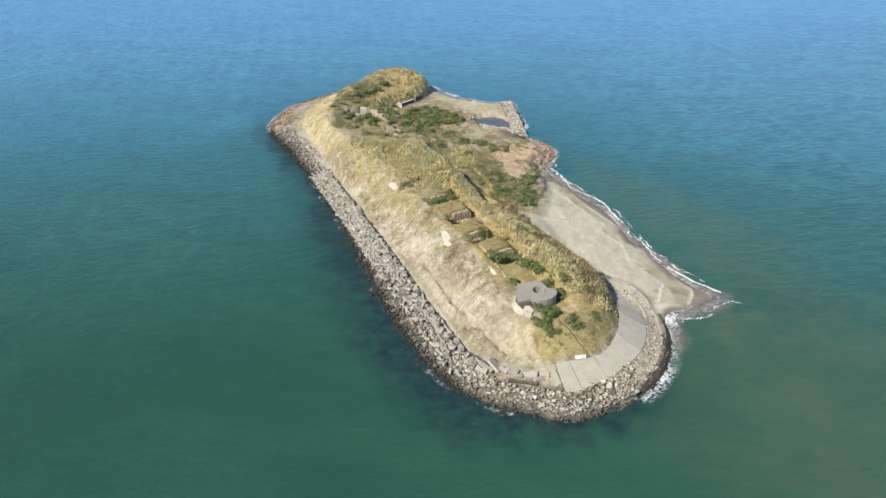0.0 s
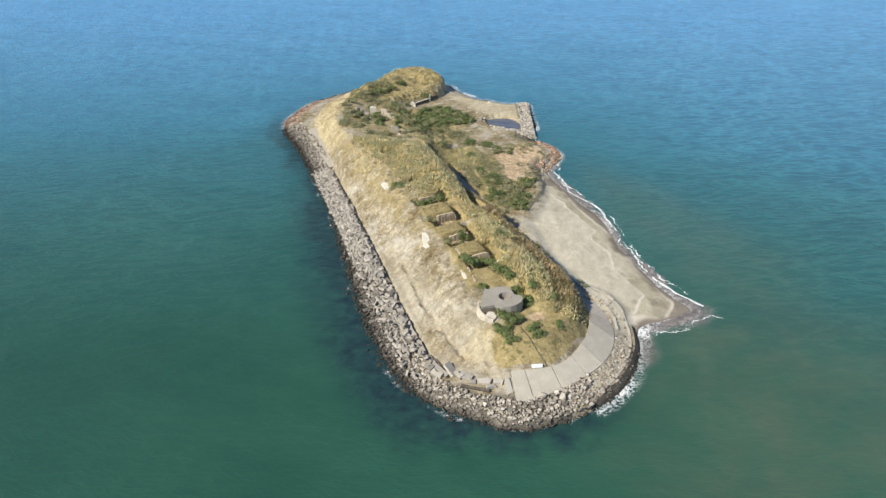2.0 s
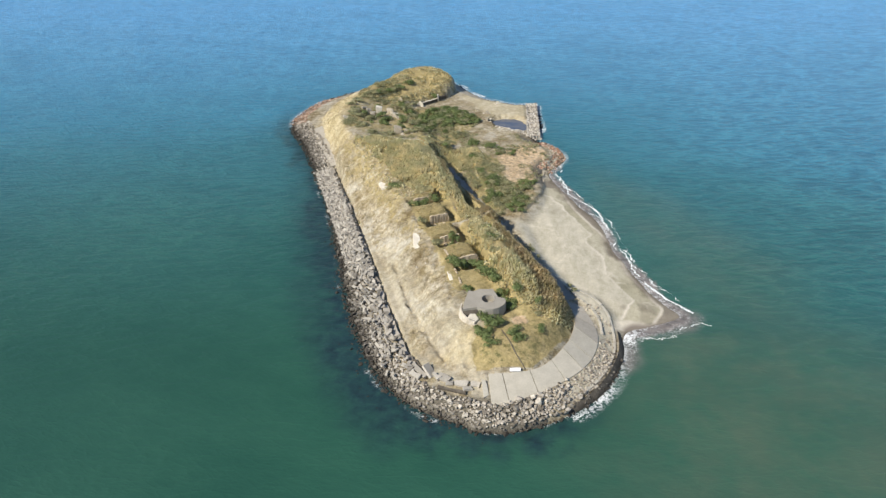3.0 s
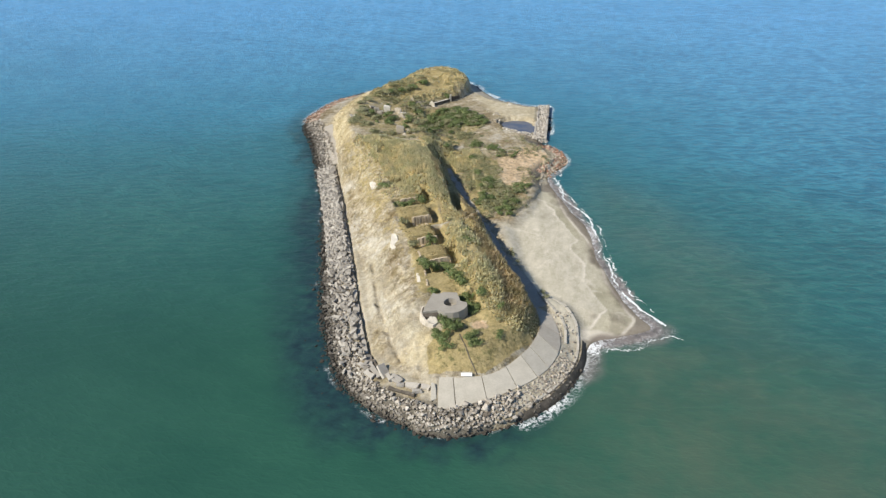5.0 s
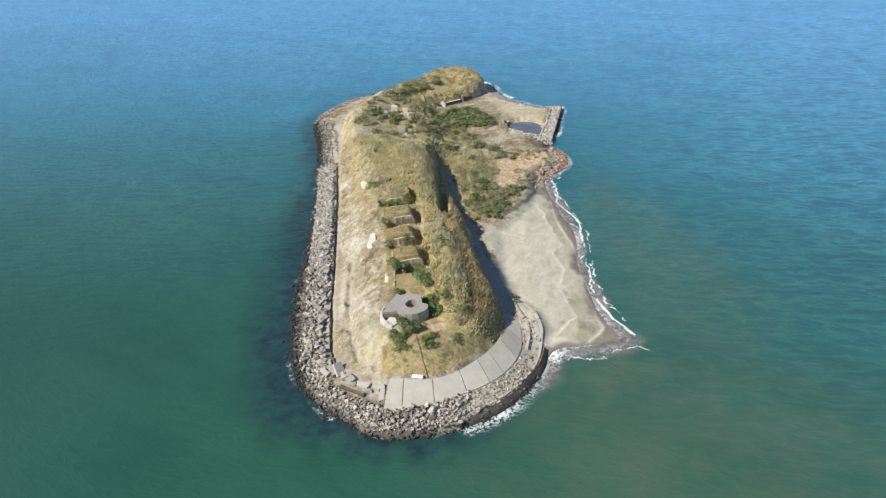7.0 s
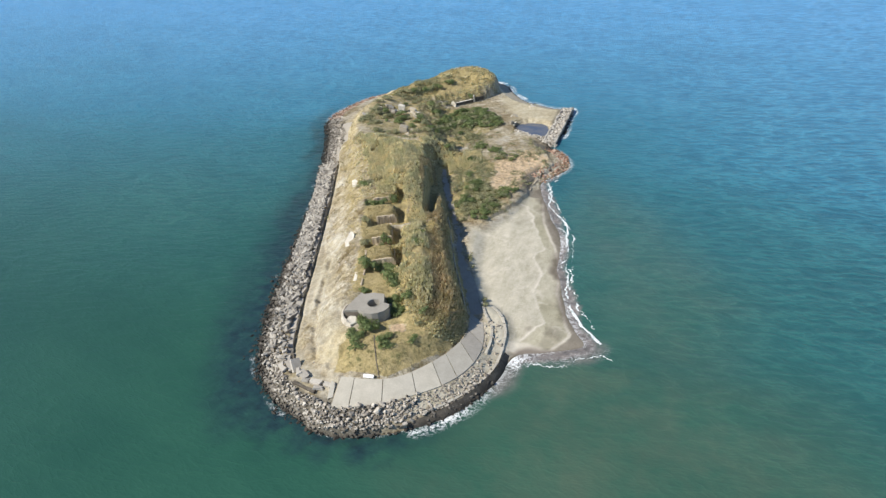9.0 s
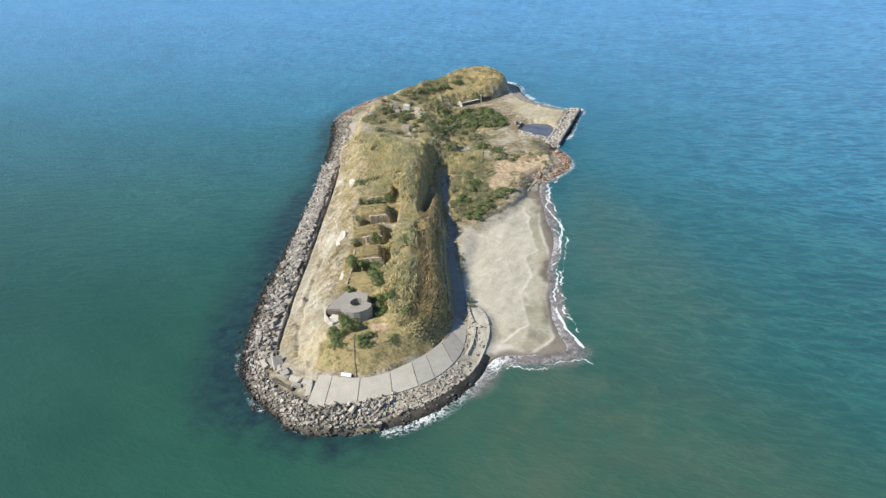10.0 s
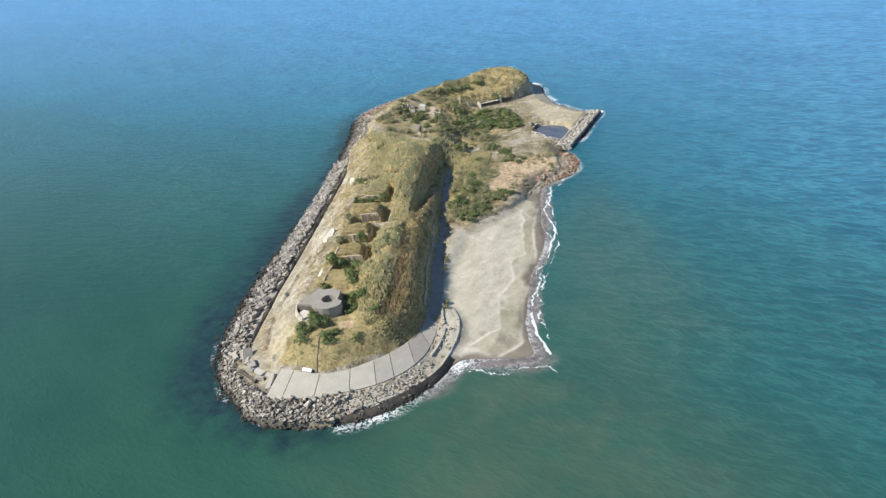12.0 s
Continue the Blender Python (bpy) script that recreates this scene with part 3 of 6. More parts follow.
def finish(X, Y, h, d, b):
    """Roughness and the sharp cuts of the battery."""
    soil = region(X, Y, FOOT, 1.5)
    gully = fbm(X * 0.9 + Y * 0.45, Y * 0.25 - X * 0.15, 5, 4, 5)
    rill = 1 - np.abs(fbm(X * 0.75 - Y * 0.6, (X * 0.6 + Y * 0.75) * 0.35, 4.5, 3, 6)) * 2
    h = h + soil * (0.4 * fbm(X, Y, 8, 5, 1) + 0.25 * gully - 0.35 * np.clip(rill - 0.35, 0, 1)) + (1 - soil) * (1 - b) * 0.12 * fbm(X, Y, 2.2, 3, 3) + b * 0.07 * fbm(X, Y, 9, 3, 9)
    across, along = X * RV[0] + Y * RV[1], X * RU[0] + Y * RU[1]
    bare = soil * (1 - region(X, Y, TOP, 2.0)) * (X < 34)
    ledge = 1 - np.abs(fbm(across * 1.1, along * 0.55, 4.2, 3, 18)) * 2.4
    chute = 1 - np.abs(fbm(across * 0.3, along, 5.0, 3, 19)) * 3.0
    h = h + bare * (0.7 * np.clip(ledge, 0, 1) ** 2 - 0.9 * np.clip(chute, 0, 1) ** 2 + 0.45 * fbm(X, Y, 2.2, 3, 20))
    # the flat ends in a low scarp above the sand
    terrace = region(X + 0.9 * fbm(X, Y, 3.5, 3, 12), Y, [(29, 212), (38, 212.5), (42.5, 221), (46.5, 232.5), (47.3, 240), (46, 247), (46.8, 254), (49.8, 262), (51.5, 268), (44, 280), (30, 284), (15, 268), (20, 243), (26, 225)], 0.45)
    h = h + 0.85 * terrace * (1 - soil)
    wander = 0.7 * fbm(X, Y, 2.5, 3, 13)
    for k, g in enumerate(GULLIES):
        near_g = (X > g[:, 0].min() - 4) & (X < g[:, 0].max() + 4) & (Y > g[:, 1].min() - 4) & (Y < g[:, 1].max() + 4)
        if near_g.any():
            away, _ = line_dist((X + wander)[near_g], (Y - wander)[near_g], g)
            h[near_g] -= (0.95 if k < 6 else 0.75) * soil[near_g] * (1 - sstep(0.1, 1.3, away))
    h = h + sstep(300, 325, Y) * soil * 1.1 * fbm(X, Y, 8, 4, 11)
    u0 = (X - ROW[0]) * RU[0] + (Y - ROW[1]) * RU[1]
    v0_ = (X - ROW[0]) * RV[0] + (Y - ROW[1]) * RV[1]
    u, v = u0 + 0.9 * fbm(X, Y, 3.5, 3, 14), v0_ + 1.3 * fbm(X, Y, 4.5, 3, 15)

    def cut(h, ua, ub, va, vb, floor, soft=0.5):
        m = sstep(-soft, soft, np.minimum(np.minimum(u - ua, ub - u), np.minimum(v - va, vb - v)))
        return h + (np.minimum(h, floor) - h) * m
    lumps = 0.5 * fbm(X, Y, 3, 3, 16)
    for fu, v0, v1, top, low in FACES:
        h = cut(h, fu - 5.8, fu - 0.4, v0 - 1.0, v1 + 3.4, low + lumps, 0.8)
        roof = sstep(-0.7, 0.7, np.minimum(np.minimum(u0 - fu + 0.7, fu + 6.2 - u), np.minimum(v - v0 + 3, v1 + 0.3 - v0_)))
        dome = 0.5 * np.clip(1 - ((v0_ - (v0 + v1) / 2) / 5.5) ** 2, 0, 1)
        h = h * (1 - roof) + (top - 0.25 + dome + 0.35 * fbm(X, Y, 4, 3, 4)) * roof
        h = cut(h, fu - 2, fu + 6.3, v1 + 0.3, v1 + 3.6, 9.0, 0.6)
    h = cut(h, -3.0, 5.0, 3.4, 8.5, 9.2, 0.7)
    h = cut(h, 6.2, 9.5, -4.5, -0.5, 11.2, 0.7)
    pad = sstep(-0.6, 0.6, np.minimum(np.minimum(u0 + 4.8, 5.0 - u0), np.minimum(v0_ + 7.4, 3.6 - v0_)))
    h = h + (np.minimum(h, 12.2) - h) * pad
    shelf = (1 - sstep(5.0, 10.0, np.hypot(u0 - 0.5, (v0_ + 4.5) * 0.8))) * (v0_ < -1) * (1 - pad)
    h = h + (np.maximum(h, 10.4) - h) * shelf
    gap, _ = line_dist(X, Y, smooth(WALL_WEST[2:], 2))
    h = h - 1.1 * (1 - sstep(0.4, 1.3, gap))
    trench, _ = line_dist(X, Y, [(22, 204), (18.5, 213), (14.5, 223.5), (10.5, 233)])
    h = h + (np.minimum(h, 4.2) - h) * (1 - sstep(0.7, 2.0, trench))
    fold, _ = line_dist(X, Y, smooth([(-10, 212), (-5, 216.5), (0, 219.5), (5, 220)], 4))
    h = h - 1.4 * (1 - sstep(0.3, 1.7, fold))
    pd, _ = line_dist(X, Y, POND, True)
    pd = np.where(inside(X, Y, POND), pd, -pd) + 1.6 * fbm(X, Y, 6, 3, 17)
    h = h + (np.minimum(h, -0.2) - h) * sstep(-2.6, 1.2, pd)
    return h


# ---- the ground ----
CELL = 0.5
gx, gy = np.arange(-94, 106, CELL), np.arange(98, 392, CELL)
GX, GY = np.meshgrid(gx, gy)
H, D, B = surface(GX, GY)
for _ in range(2):
    P = np.pad(H, 1, mode="edge")
    H = (P[:-2, 1:-1] + P[2:, 1:-1] + P[1:-1, :-2] + P[1:-1, 2:] + 2 * H) / 6
H = finish(GX, GY, H, D, B)
LAWN = [(29, 124), (43, 126), (53, 142), (55, 152), (51, 161), (41, 160), (38, 146), (30, 137), (27, 131)]
REEDS_E = [(37.5, 149), (42, 145), (48, 141), (52.5, 144), (54, 151), (52, 163), (42.5, 181), (32.5, 197), (24, 200), (16.5, 193), (22.5, 175.5), (30, 159)]
REEDS_N = [(12, 205), (18, 208), (9, 230), (3, 252), (-6, 260), (-26, 257), (-33, 253), (-20, 238), (-9, 218), (2, 208)]
REEDS_NE = [(3, 250), (12, 246), (20, 256), (18, 272), (6, 270), (-8, 262)]
RAVINE = [(18, 195), (34, 196), (27.5, 210.5), (20, 224), (12.8, 238), (5, 254), (-2, 257), (4, 234), (11, 214)]
BATTERY = [(20, 150), (30, 152), (38, 148), (33, 162), (20, 192), (14, 205), (0, 208), (-1, 198), (10, 176)]
HILL = [(-47, 310), (-20, 325), (-8, 335), (-1, 350), (-6, 367), (-20, 372), (-36, 362), (-48, 338)]
BASIN = [(-44, 272), (-28, 258), (-6, 262), (6, 266), (12, 290), (18, 308), (4, 320), (-14, 322), (-30, 324), (-46, 312)]
THICKET = [(-12, 320), (-2, 324), (10, 318), (16, 304), (6, 298), (-2, 300), (-10, 292), (-16, 300)]
W_GRASS = [(5, 203), (-4, 217), (-18, 241), (-29, 254), (-42, 262), (-40, 248), (-28, 228), (-14, 204), (-6, 196)]
FLAT = [(30, 211), (44, 222), (46, 250), (50, 268), (42, 290), (20, 300), (8, 285), (10, 262), (18, 236)]
FLAT_GREEN = [(30, 214), (42, 216), (43, 226), (34, 240), (22, 250), (20, 238), (26, 226)]
PINK = [(31, 236), (43, 232), (48, 252), (50, 272), (38, 282), (26, 262)]
FLAT_W = [(24, 212), (33, 212), (35, 236), (29, 262), (14, 270), (12, 250), (18, 232)]
FAR_SLOPE = [(-45, 262), (-36, 256), (-44, 282), (-46, 318), (-60, 335), (-64, 306), (-58, 286)]


CREST = [(14, 158), (20, 150), (4, 190), (-6, 206), (-20, 236), (-32, 252), (-36, 250), (-22, 226), (-8, 196)]
W_SLOPE = [(27, 128), (25, 138), (19, 150), (12, 168), (2, 190), (-10, 212), (-24, 240), (-36, 252), (-44, 262), (-30, 228), (-16, 196), (-4, 174), (6, 152), (14, 138)]
SAND_N = [(20, 318), (40, 316), (43, 334), (28, 341), (8, 352), (4, 344)]
WET_SAND = [(66, 153), (80, 156), (85, 162), (73, 165), (63, 161)]


def wavy(poly, soft, seed):
    return np.clip(region(GX, GY, poly, soft) + 0.35 * fbm(GX, GY, 8, 4, seed) * region(GX, GY, poly, soft + 3), 0, 1)


TRACK = [(14, 187), (18.9, 189.7), (23.4, 193.2), (27, 197.7), (29.5, 201)]
dry = np.maximum.reduce([wavy(LAWN, 1.0, 21), wavy(REEDS_E, 1.5, 22), wavy(REEDS_N, 2, 23), wavy(REEDS_NE, 2, 28), 0.95 * wavy(BATTERY, 3, 24), wavy(RAVINE, 1.5, 29), 0.7 * wavy(HILL, 3, 25), 0.6 * wavy(BASIN, 3, 26), 0.36 * wavy(FLAT, 3, 27), 0.62 * wavy(FLAT_W, 4, 99), 0.5 * wavy(CREST, 4, 30), 0.5 * wavy(W_GRASS, 5, 36), 0.22 * wavy(W_SLOPE, 5, 37)])
dry = dry * sstep(0.4, 1.2, line_dist(GX, GY, TRACK)[0] + 0.4 * fbm(GX, GY, 2, 2, 98))
dry = dry * (1 - 0.75 * np.clip(1.5 - np.hypot(GX - 39.3, GY - 141.3) / 2.4, 0, 1))
green = np.maximum.reduce([0.3 * wavy(REEDS_E, 1.5, 103), 0.35 * wavy(REEDS_N, 2, 104), 0.4 * wavy(RAVINE, 1.5, 105), 0.9 * wavy(THICKET, 3, 31), 0.7 * wavy(FLAT_GREEN, 3, 32), 0.42 * wavy(BASIN, 3, 33), 0.36 * wavy(FLAT, 5, 34), 0.48 * wavy(FLAT_W, 4, 100), 0.06 * wavy(HILL, 4, 106), 0.42 * wavy(LAWN, 3, 35), 0.36 * wavy(BATTERY, 3, 96)])
sandy = np.maximum(B, (1 - region(GX, GY, FOOT, 2)) * region(GX, GY, [(p[0], p[1]) for p in WALL_WEST] + [(-66, 290), (-60, 295)] + [(p[0], p[1]) for p in FOOT[:12]][::-1], 2) * 0.4)
sandy = np.maximum(sandy, region(GX, GY, [(40, 194), (48, 178), (58, 158), (62, 150), (67, 150), (60, 172), (46, 206), (36, 208)], 2) * (1 - region(GX, GY, FOOT, 1)))
sandy = np.maximum(sandy, 0.5 * wavy([(-7, 174), (0.5, 167), (5, 157), (8, 150), (7, 146), (3, 146.5), (-2, 158)], 1.2, 107))
sandy = np.maximum(sandy, 0.32 * wavy([(15, 146), (21, 147), (24, 141), (24, 135.5), (18, 137), (15.5, 141)], 1.5, 108))
sandy = np.maximum(sandy, 0.36 * wavy([(29, 121), (24, 126), (16, 132), (9, 144), (3, 156), (-4, 170), (-10, 184), (-4, 183), (3, 170), (10, 156), (17, 143), (23, 135), (28, 128)], 3, 101))
sandy = np.maximum(sandy, 0.8 * region(GX, GY, [tuple(p[:2]) for p in APRON_OUT[8:]] + [(62, 158), (65.6, 150), (65.5, 142), (63, 134), (59, 126.8), (54, 121), (48, 118)], 1.0))
NORTH_BEACH = [(-8, 373), (0, 373), (8, 359), (18, 348), (34, 340), (43, 339), (43, 333.5), (30, 336), (14, 342.5), (5, 350), (-3, 359)]
sandy = np.maximum.reduce([sandy, 0.9 * wavy(NORTH_BEACH, 2, 102), 0.45 * wavy(SAND_N, 3, 109)])
yellow = np.maximum.reduce([0.2 * wavy(HILL, 3, 38), 0.2 * wavy(W_GRASS, 5, 39), 0.6 * wavy(FAR_SLOPE, 3, 41), 0.45 * wavy(SAND_N, 3, 46), 0.5 * region(GX, GY, [(28, 125), (32, 125), (30, 137), (24, 135), (18, 129)], 2)])
brown = np.maximum.reduce([0.6 * wavy(PINK, 4, 42), 0.36 * wavy(FLAT, 3, 43), 0.9 * np.clip(1.5 - np.hypot(GX - 39.3, GY - 141.3) / 2.6, 0, 1)])
wet = np.maximum(np.maximum(1 - sstep(0.02, 0.34, H + 0.2 * fbm(GX, GY, 6, 3, 44)), 0), 0.55 * wavy(WET_SAND, 3, 47) * sstep(-0.2, 0.2, fbm(GX, GY, 7, 4, 48)))
stony = (1 - sstep(6.0, 8.5, D + 1.2 * fbm(GX, GY, 5, 3, 45))) * (1 - B) * ((GX < 47) | (GY > 285)) * np.where(GY > 290, 0.5, 1.0)
# pale drift lines on the sand, the damp band between them and the wet swash
RIDGE = [(50, 232), (54.6, 221), (60, 211), (63.6, 205), (62, 199), (64.5, 194), (67, 181), (67.6, 174), (72, 165.5), (70.8, 161.5), (68, 155)]
BERM = [(54, 240), (58, 224), (62.8, 213.8), (68.4, 202), (71.5, 190), (73.8, 180.5), (78.9, 167.2), (81, 161), (76, 153), (68, 151)]
sway = 1.6 * fbm(GX, GY, 9, 4, 91) + 0.8 * fbm(GX, GY, 3, 3, 92)
near_sand = B > 0.02
rd, bd = np.full(GX.shape, 50.0), np.full(GX.shape, 50.0)
rd[near_sand] = line_dist((GX + sway)[near_sand], (GY + 0.5 * sway)[near_sand], smooth(RIDGE, 4))[0]
bd[near_sand] = line_dist((GX + 0.4 * sway)[near_sand], GY[near_sand], smooth(BERM, 4))[0]
seaward = np.where(near_sand, 1 - region(GX + sway, GY + 0.5 * sway, RIDGE + [(30, 150), (30, 232)], 0.6), 0)
swash = np.where(near_sand, 1 - region(GX + 0.4 * sway, GY, BERM + [(30, 150), (30, 240)], 0.4), 0)
pale = np.clip(1.1 - rd / 0.6, 0, 1) * (0.6 + 0.4 * sstep(-0.2, 0.3, fbm(GX, GY, 6, 3, 93)))
pale = np.maximum(pale, np.clip(1.1 - bd / 0.65, 0, 1) * 0.9) * B
damp = B * np.clip(1.0 * seaward * (1 - swash) * (0.65 + 0.6 * fbm(GX, GY, 10, 3, 94)), 0, 1)
trace = np.clip(1 - np.abs(fbm(GX, GY, 16, 5, 95) + 0.12) / 0.035, 0, 1) * B * (1 - swash) * 0.55
pale = np.maximum.reduce([pale, trace, 0.8 * wavy([(66, 150.3), (74, 151.3), (78, 154), (71, 155.3), (66, 154.6)], 0.8, 97)])
wet = np.maximum(wet, 0.85 * B * swash * (1 - pale))
pale = np.maximum(pale, 0.6 * wavy(NORTH_BEACH, 1.5, 110))
keep = D > -7
index = np.full(GX.shape, -1, np.int64)
index[keep] = np.arange(keep.sum())
quads = np.stack([index[:-1, :-1], index[:-1, 1:], index[1:, 1:], index[1:, :-1]], -1).reshape(-1, 4)
quads = quads[(quads >= 0).all(1)]
ground_mesh = fast_mesh("ground", np.stack([GX[keep], GY[keep], H[keep]], -1), quads, True)
colour_layer(ground_mesh, "cover", np.stack([dry[keep], green[keep], sandy[keep]], -1))
colour_layer(ground_mesh, "stone", np.stack([stony[keep], pale[keep], damp[keep]], -1))
colour_layer(ground_mesh, "kind", np.stack([yellow[keep], brown[keep], wet[keep]], -1))
ground_mesh.materials.append(GROUND)
tagged(new("ground", ground_mesh), "island ground of pale eroded soil, dry grass and grey sand", "ground", kind="structure")


def grid_height(x, y):
    i, j = int(round((y - gy[0]) / CELL)), int(round((x - gx[0]) / CELL))
    return float(H[min(max(i, 0), len(gy) - 1), min(max(j, 0), len(gx) - 1)])


# ---- the sea ----
def spaced(a, b, step, reach):
    mid = list(np.arange(a, b + step, step))
    lo, hi, s = [mid[0]], [mid[-1]], step
    while hi[-1] < reach:
        s *= 1.16
        lo.append(lo[-1] - s)
        hi.append(hi[-1] + s)
    return np.array(lo[:0:-1] + mid + hi[1:])


wx, wy = spaced(-100, 125, 1.2, 4600), spaced(90, 395, 1.2, 4600)
WX, WY = np.meshgrid(wx, wy)
near = (np.abs(WX) < 190) & (WY > 20) & (WY < 460)
wd = np.full(WX.shape, -300.0)
nd, _ = line_dist(WX[near], WY[near], SHORE, True)
wd[near] = np.where(inside(WX[near], WY[near], SHORE), nd, -nd)
out = -wd
bed = np.clip(1.25 - out / 8.5 + 0.7 * fbm(WX, WY, 8, 5, 51) + 0.55 * fbm(WX, WY, 2.5, 3, 56), 0, 1) * (1 - sstep(8, 16, out)) * (1 - region(WX, WY, [(66, 150), (130, 120), (130, 260), (54, 262), (50, 240), (68, 200)], 4))
bed = np.maximum(bed, (0.95 - 0.3 * sstep(200, 250, WY)) * np.clip(1.35 - out / (10 - 4 * sstep(200, 250, WY)) + 0.8 * fbm(WX, WY, 9, 4, 49), 0, 1) * sstep(30, 5, WX) * (1 - sstep(260, 330, WY)))
bed *= 1 - region(WX, WY, [(56, 100), (130, 90), (130, 160), (70, 152), (64, 128)], 6)
bed *= 1 - 0.85 * np.maximum(sstep(225, 300, WY + 0.5 * WX), region(WX, WY, [(40, 250), (60, 250), (80, 290), (70, 350), (40, 360)], 5))
bed = np.maximum(bed, 0.72 * (1 - sstep(3, 20, out + 6 * fbm(WX, WY, 18, 4, 52) + 2 * fbm(WX, WY, 4, 3, 50))) * region(WX, WY, [(20, 116), (-4, 100), (-40, 160), (-75, 230), (-110, 290), (-90, 320), (-40, 240), (0, 140)], 8) * (1 - 0.75 * sstep(205, 255, WY)))
bed = np.maximum(bed, 0.14 * sstep(10, -70, WX) * (1 - sstep(110, 200, WY)))
plume = np.maximum.reduce([region(WX, WY, [(78, 147), (90, 151), (108, 157), (136, 152), (146, 134), (120, 120), (86, 128)], 15) * (0.5 + 0.35 * fbm(WX, WY, 22, 4, 64)),
                   0.75 * region(WX, WY, [(67, 146), (88, 153), (104, 154), (98, 140), (84, 130), (70, 126)], 5) * (0.75 + 0.5 * fbm(WX, WY, 7, 4, 65)),
                   0.55 * region(WX, WY, [(72, 146), (100, 156), (140, 150), (165, 120), (150, 70), (90, 60), (60, 100)], 26),
                   0.4 * region(WX, WY, [(66, 215), (76, 190), (92, 160), (120, 150), (125, 190), (95, 235), (66, 260)], 16)]).clip(0, 1)
wob = fbm(WX, WY, 11, 4, 53)
strip = region(WX, WY, [(66, 146), (80, 145), (104, 153), (92, 180), (76, 210), (64, 246), (54, 262), (48, 250), (66, 200), (74, 165)], 1.5)
edge = 3.2 + 2.2 * wob
wash = strip * (1 - sstep(edge - 0.6, edge + 0.6, out)) * sstep(-2, 0, out)
surf = strip * (0.03 * (1 - sstep(edge, edge + 0.5, out)) + 0.28 * np.exp(-((out - 2.6 - wob) / 1.0) ** 2))
spit = region(WX, WY, [(78, 148), (90, 149), (101, 153), (103, 159), (96, 163), (87, 160)], 3.5)
wash = np.maximum(wash, 0.8 * spit * (1 - sstep(3, 9, out + 3 * wob)))
surf = np.maximum(surf, spit * sstep(0, 1, out) * (0.2 + 0.7 * wob) * (1 - sstep(4, 10, out)))
corner = region(WX, WY, [(65, 138), (70, 148), (86, 153), (89, 147), (76, 138), (68, 133)], 2)
wash = np.maximum(wash, 0.75 * corner * (1 - sstep(1.5, 6.0, out + 2.5 * wob)))
surf = np.maximum(surf, (0.36 + 0.8 * wob) * corner * sstep(-0.5, 0.5, out) * (1 - sstep(2.0, 8.0, out + 2 * wob)))
front_surf = region(WX, WY, [(60, 107), (76, 120), (78, 150), (66, 150), (62, 128), (52, 116)], 2)
surf = np.maximum(surf, (0.66 + 0.7 * wob) * front_surf * (1 - sstep(1.0, 6.0, out + 2.0 * wob)))
lap = (1 - sstep(0.0, 2.4, out + 1.8 * fbm(WX, WY, 14, 3, 54))) * 0.45
surf = np.maximum(surf, lap * np.where((WX < 46) & (WY < 300), 0.0, 1.0))
north_surf = region(WX, WY, [(-12, 384), (-8, 370), (16, 350), (30, 343), (44, 338), (48, 318), (47, 300), (56, 300), (54, 344), (34, 352), (12, 372)], 2)
surf = np.maximum(surf, (0.55 + 0.9 * fbm(WX, WY, 6, 4, 59)) * north_surf * (1 - sstep(0.6, 3.6, out + 1.5 * wob)))
# flecks of foam where the swell meets the outer stones
fleck = np.exp(-((out + 0.3 + wob) / 1.0) ** 2) * ((WX < 46) & (WY < 270))
surf = np.maximum(surf, (0.12 + 0.9 * fbm(WX, WY, 5, 4, 58)) * fleck)
n0, n1 = WX.shape
wi = np.arange(n0 * n1).reshape(n0, n1)
wq = np.stack([wi[:-1, :-1], wi[:-1, 1:], wi[1:, 1:], wi[1:, :-1]], -1).reshape(-1, 4)
deep_inside = (wd > 9).ravel()
wq = wq[~deep_inside[wq].all(1)]
sea_mesh = fast_mesh("sea", np.stack([WX.ravel(), WY.ravel(), np.zeros(WX.size)], -1), wq, True)
colour_layer(sea_mesh, "sea", np.stack([bed.ravel(), plume.ravel(), surf.ravel()], -1))
# how much painted sky blue the water takes, growing northward
sky_sheen = sstep(100, 650, WY + 0.35 * np.clip(WX - 75, 0, 140) + 0.12 * np.clip(-20 - WX, 0, 200) + 40 * fbm(WX, WY, 160, 3, 55)).ravel()
chop = (0.22 + 0.18 * sstep(150, 320, WY) + 0.45 * np.maximum(sstep(85, 200, WX + 0.25 * (WY - 150)), 0.8 * sstep(330, 480, WY)) + 0.14 * sstep(-30, -110, WX) + 0.1 * fbm(WX, WY, 60, 3, 57)).clip(0.1, 0.8)
chop = (chop * (0.22 + 0.78 * sstep(110, 220, WY))).ravel()
colour_layer(sea_mesh, "sky_wash_chop", np.stack([sky_sheen, wash.ravel(), chop], -1))
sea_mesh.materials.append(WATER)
tagged(new("water", sea_mesh), "green-blue sea with small waves and foam along the beach", "water", kind="structure")

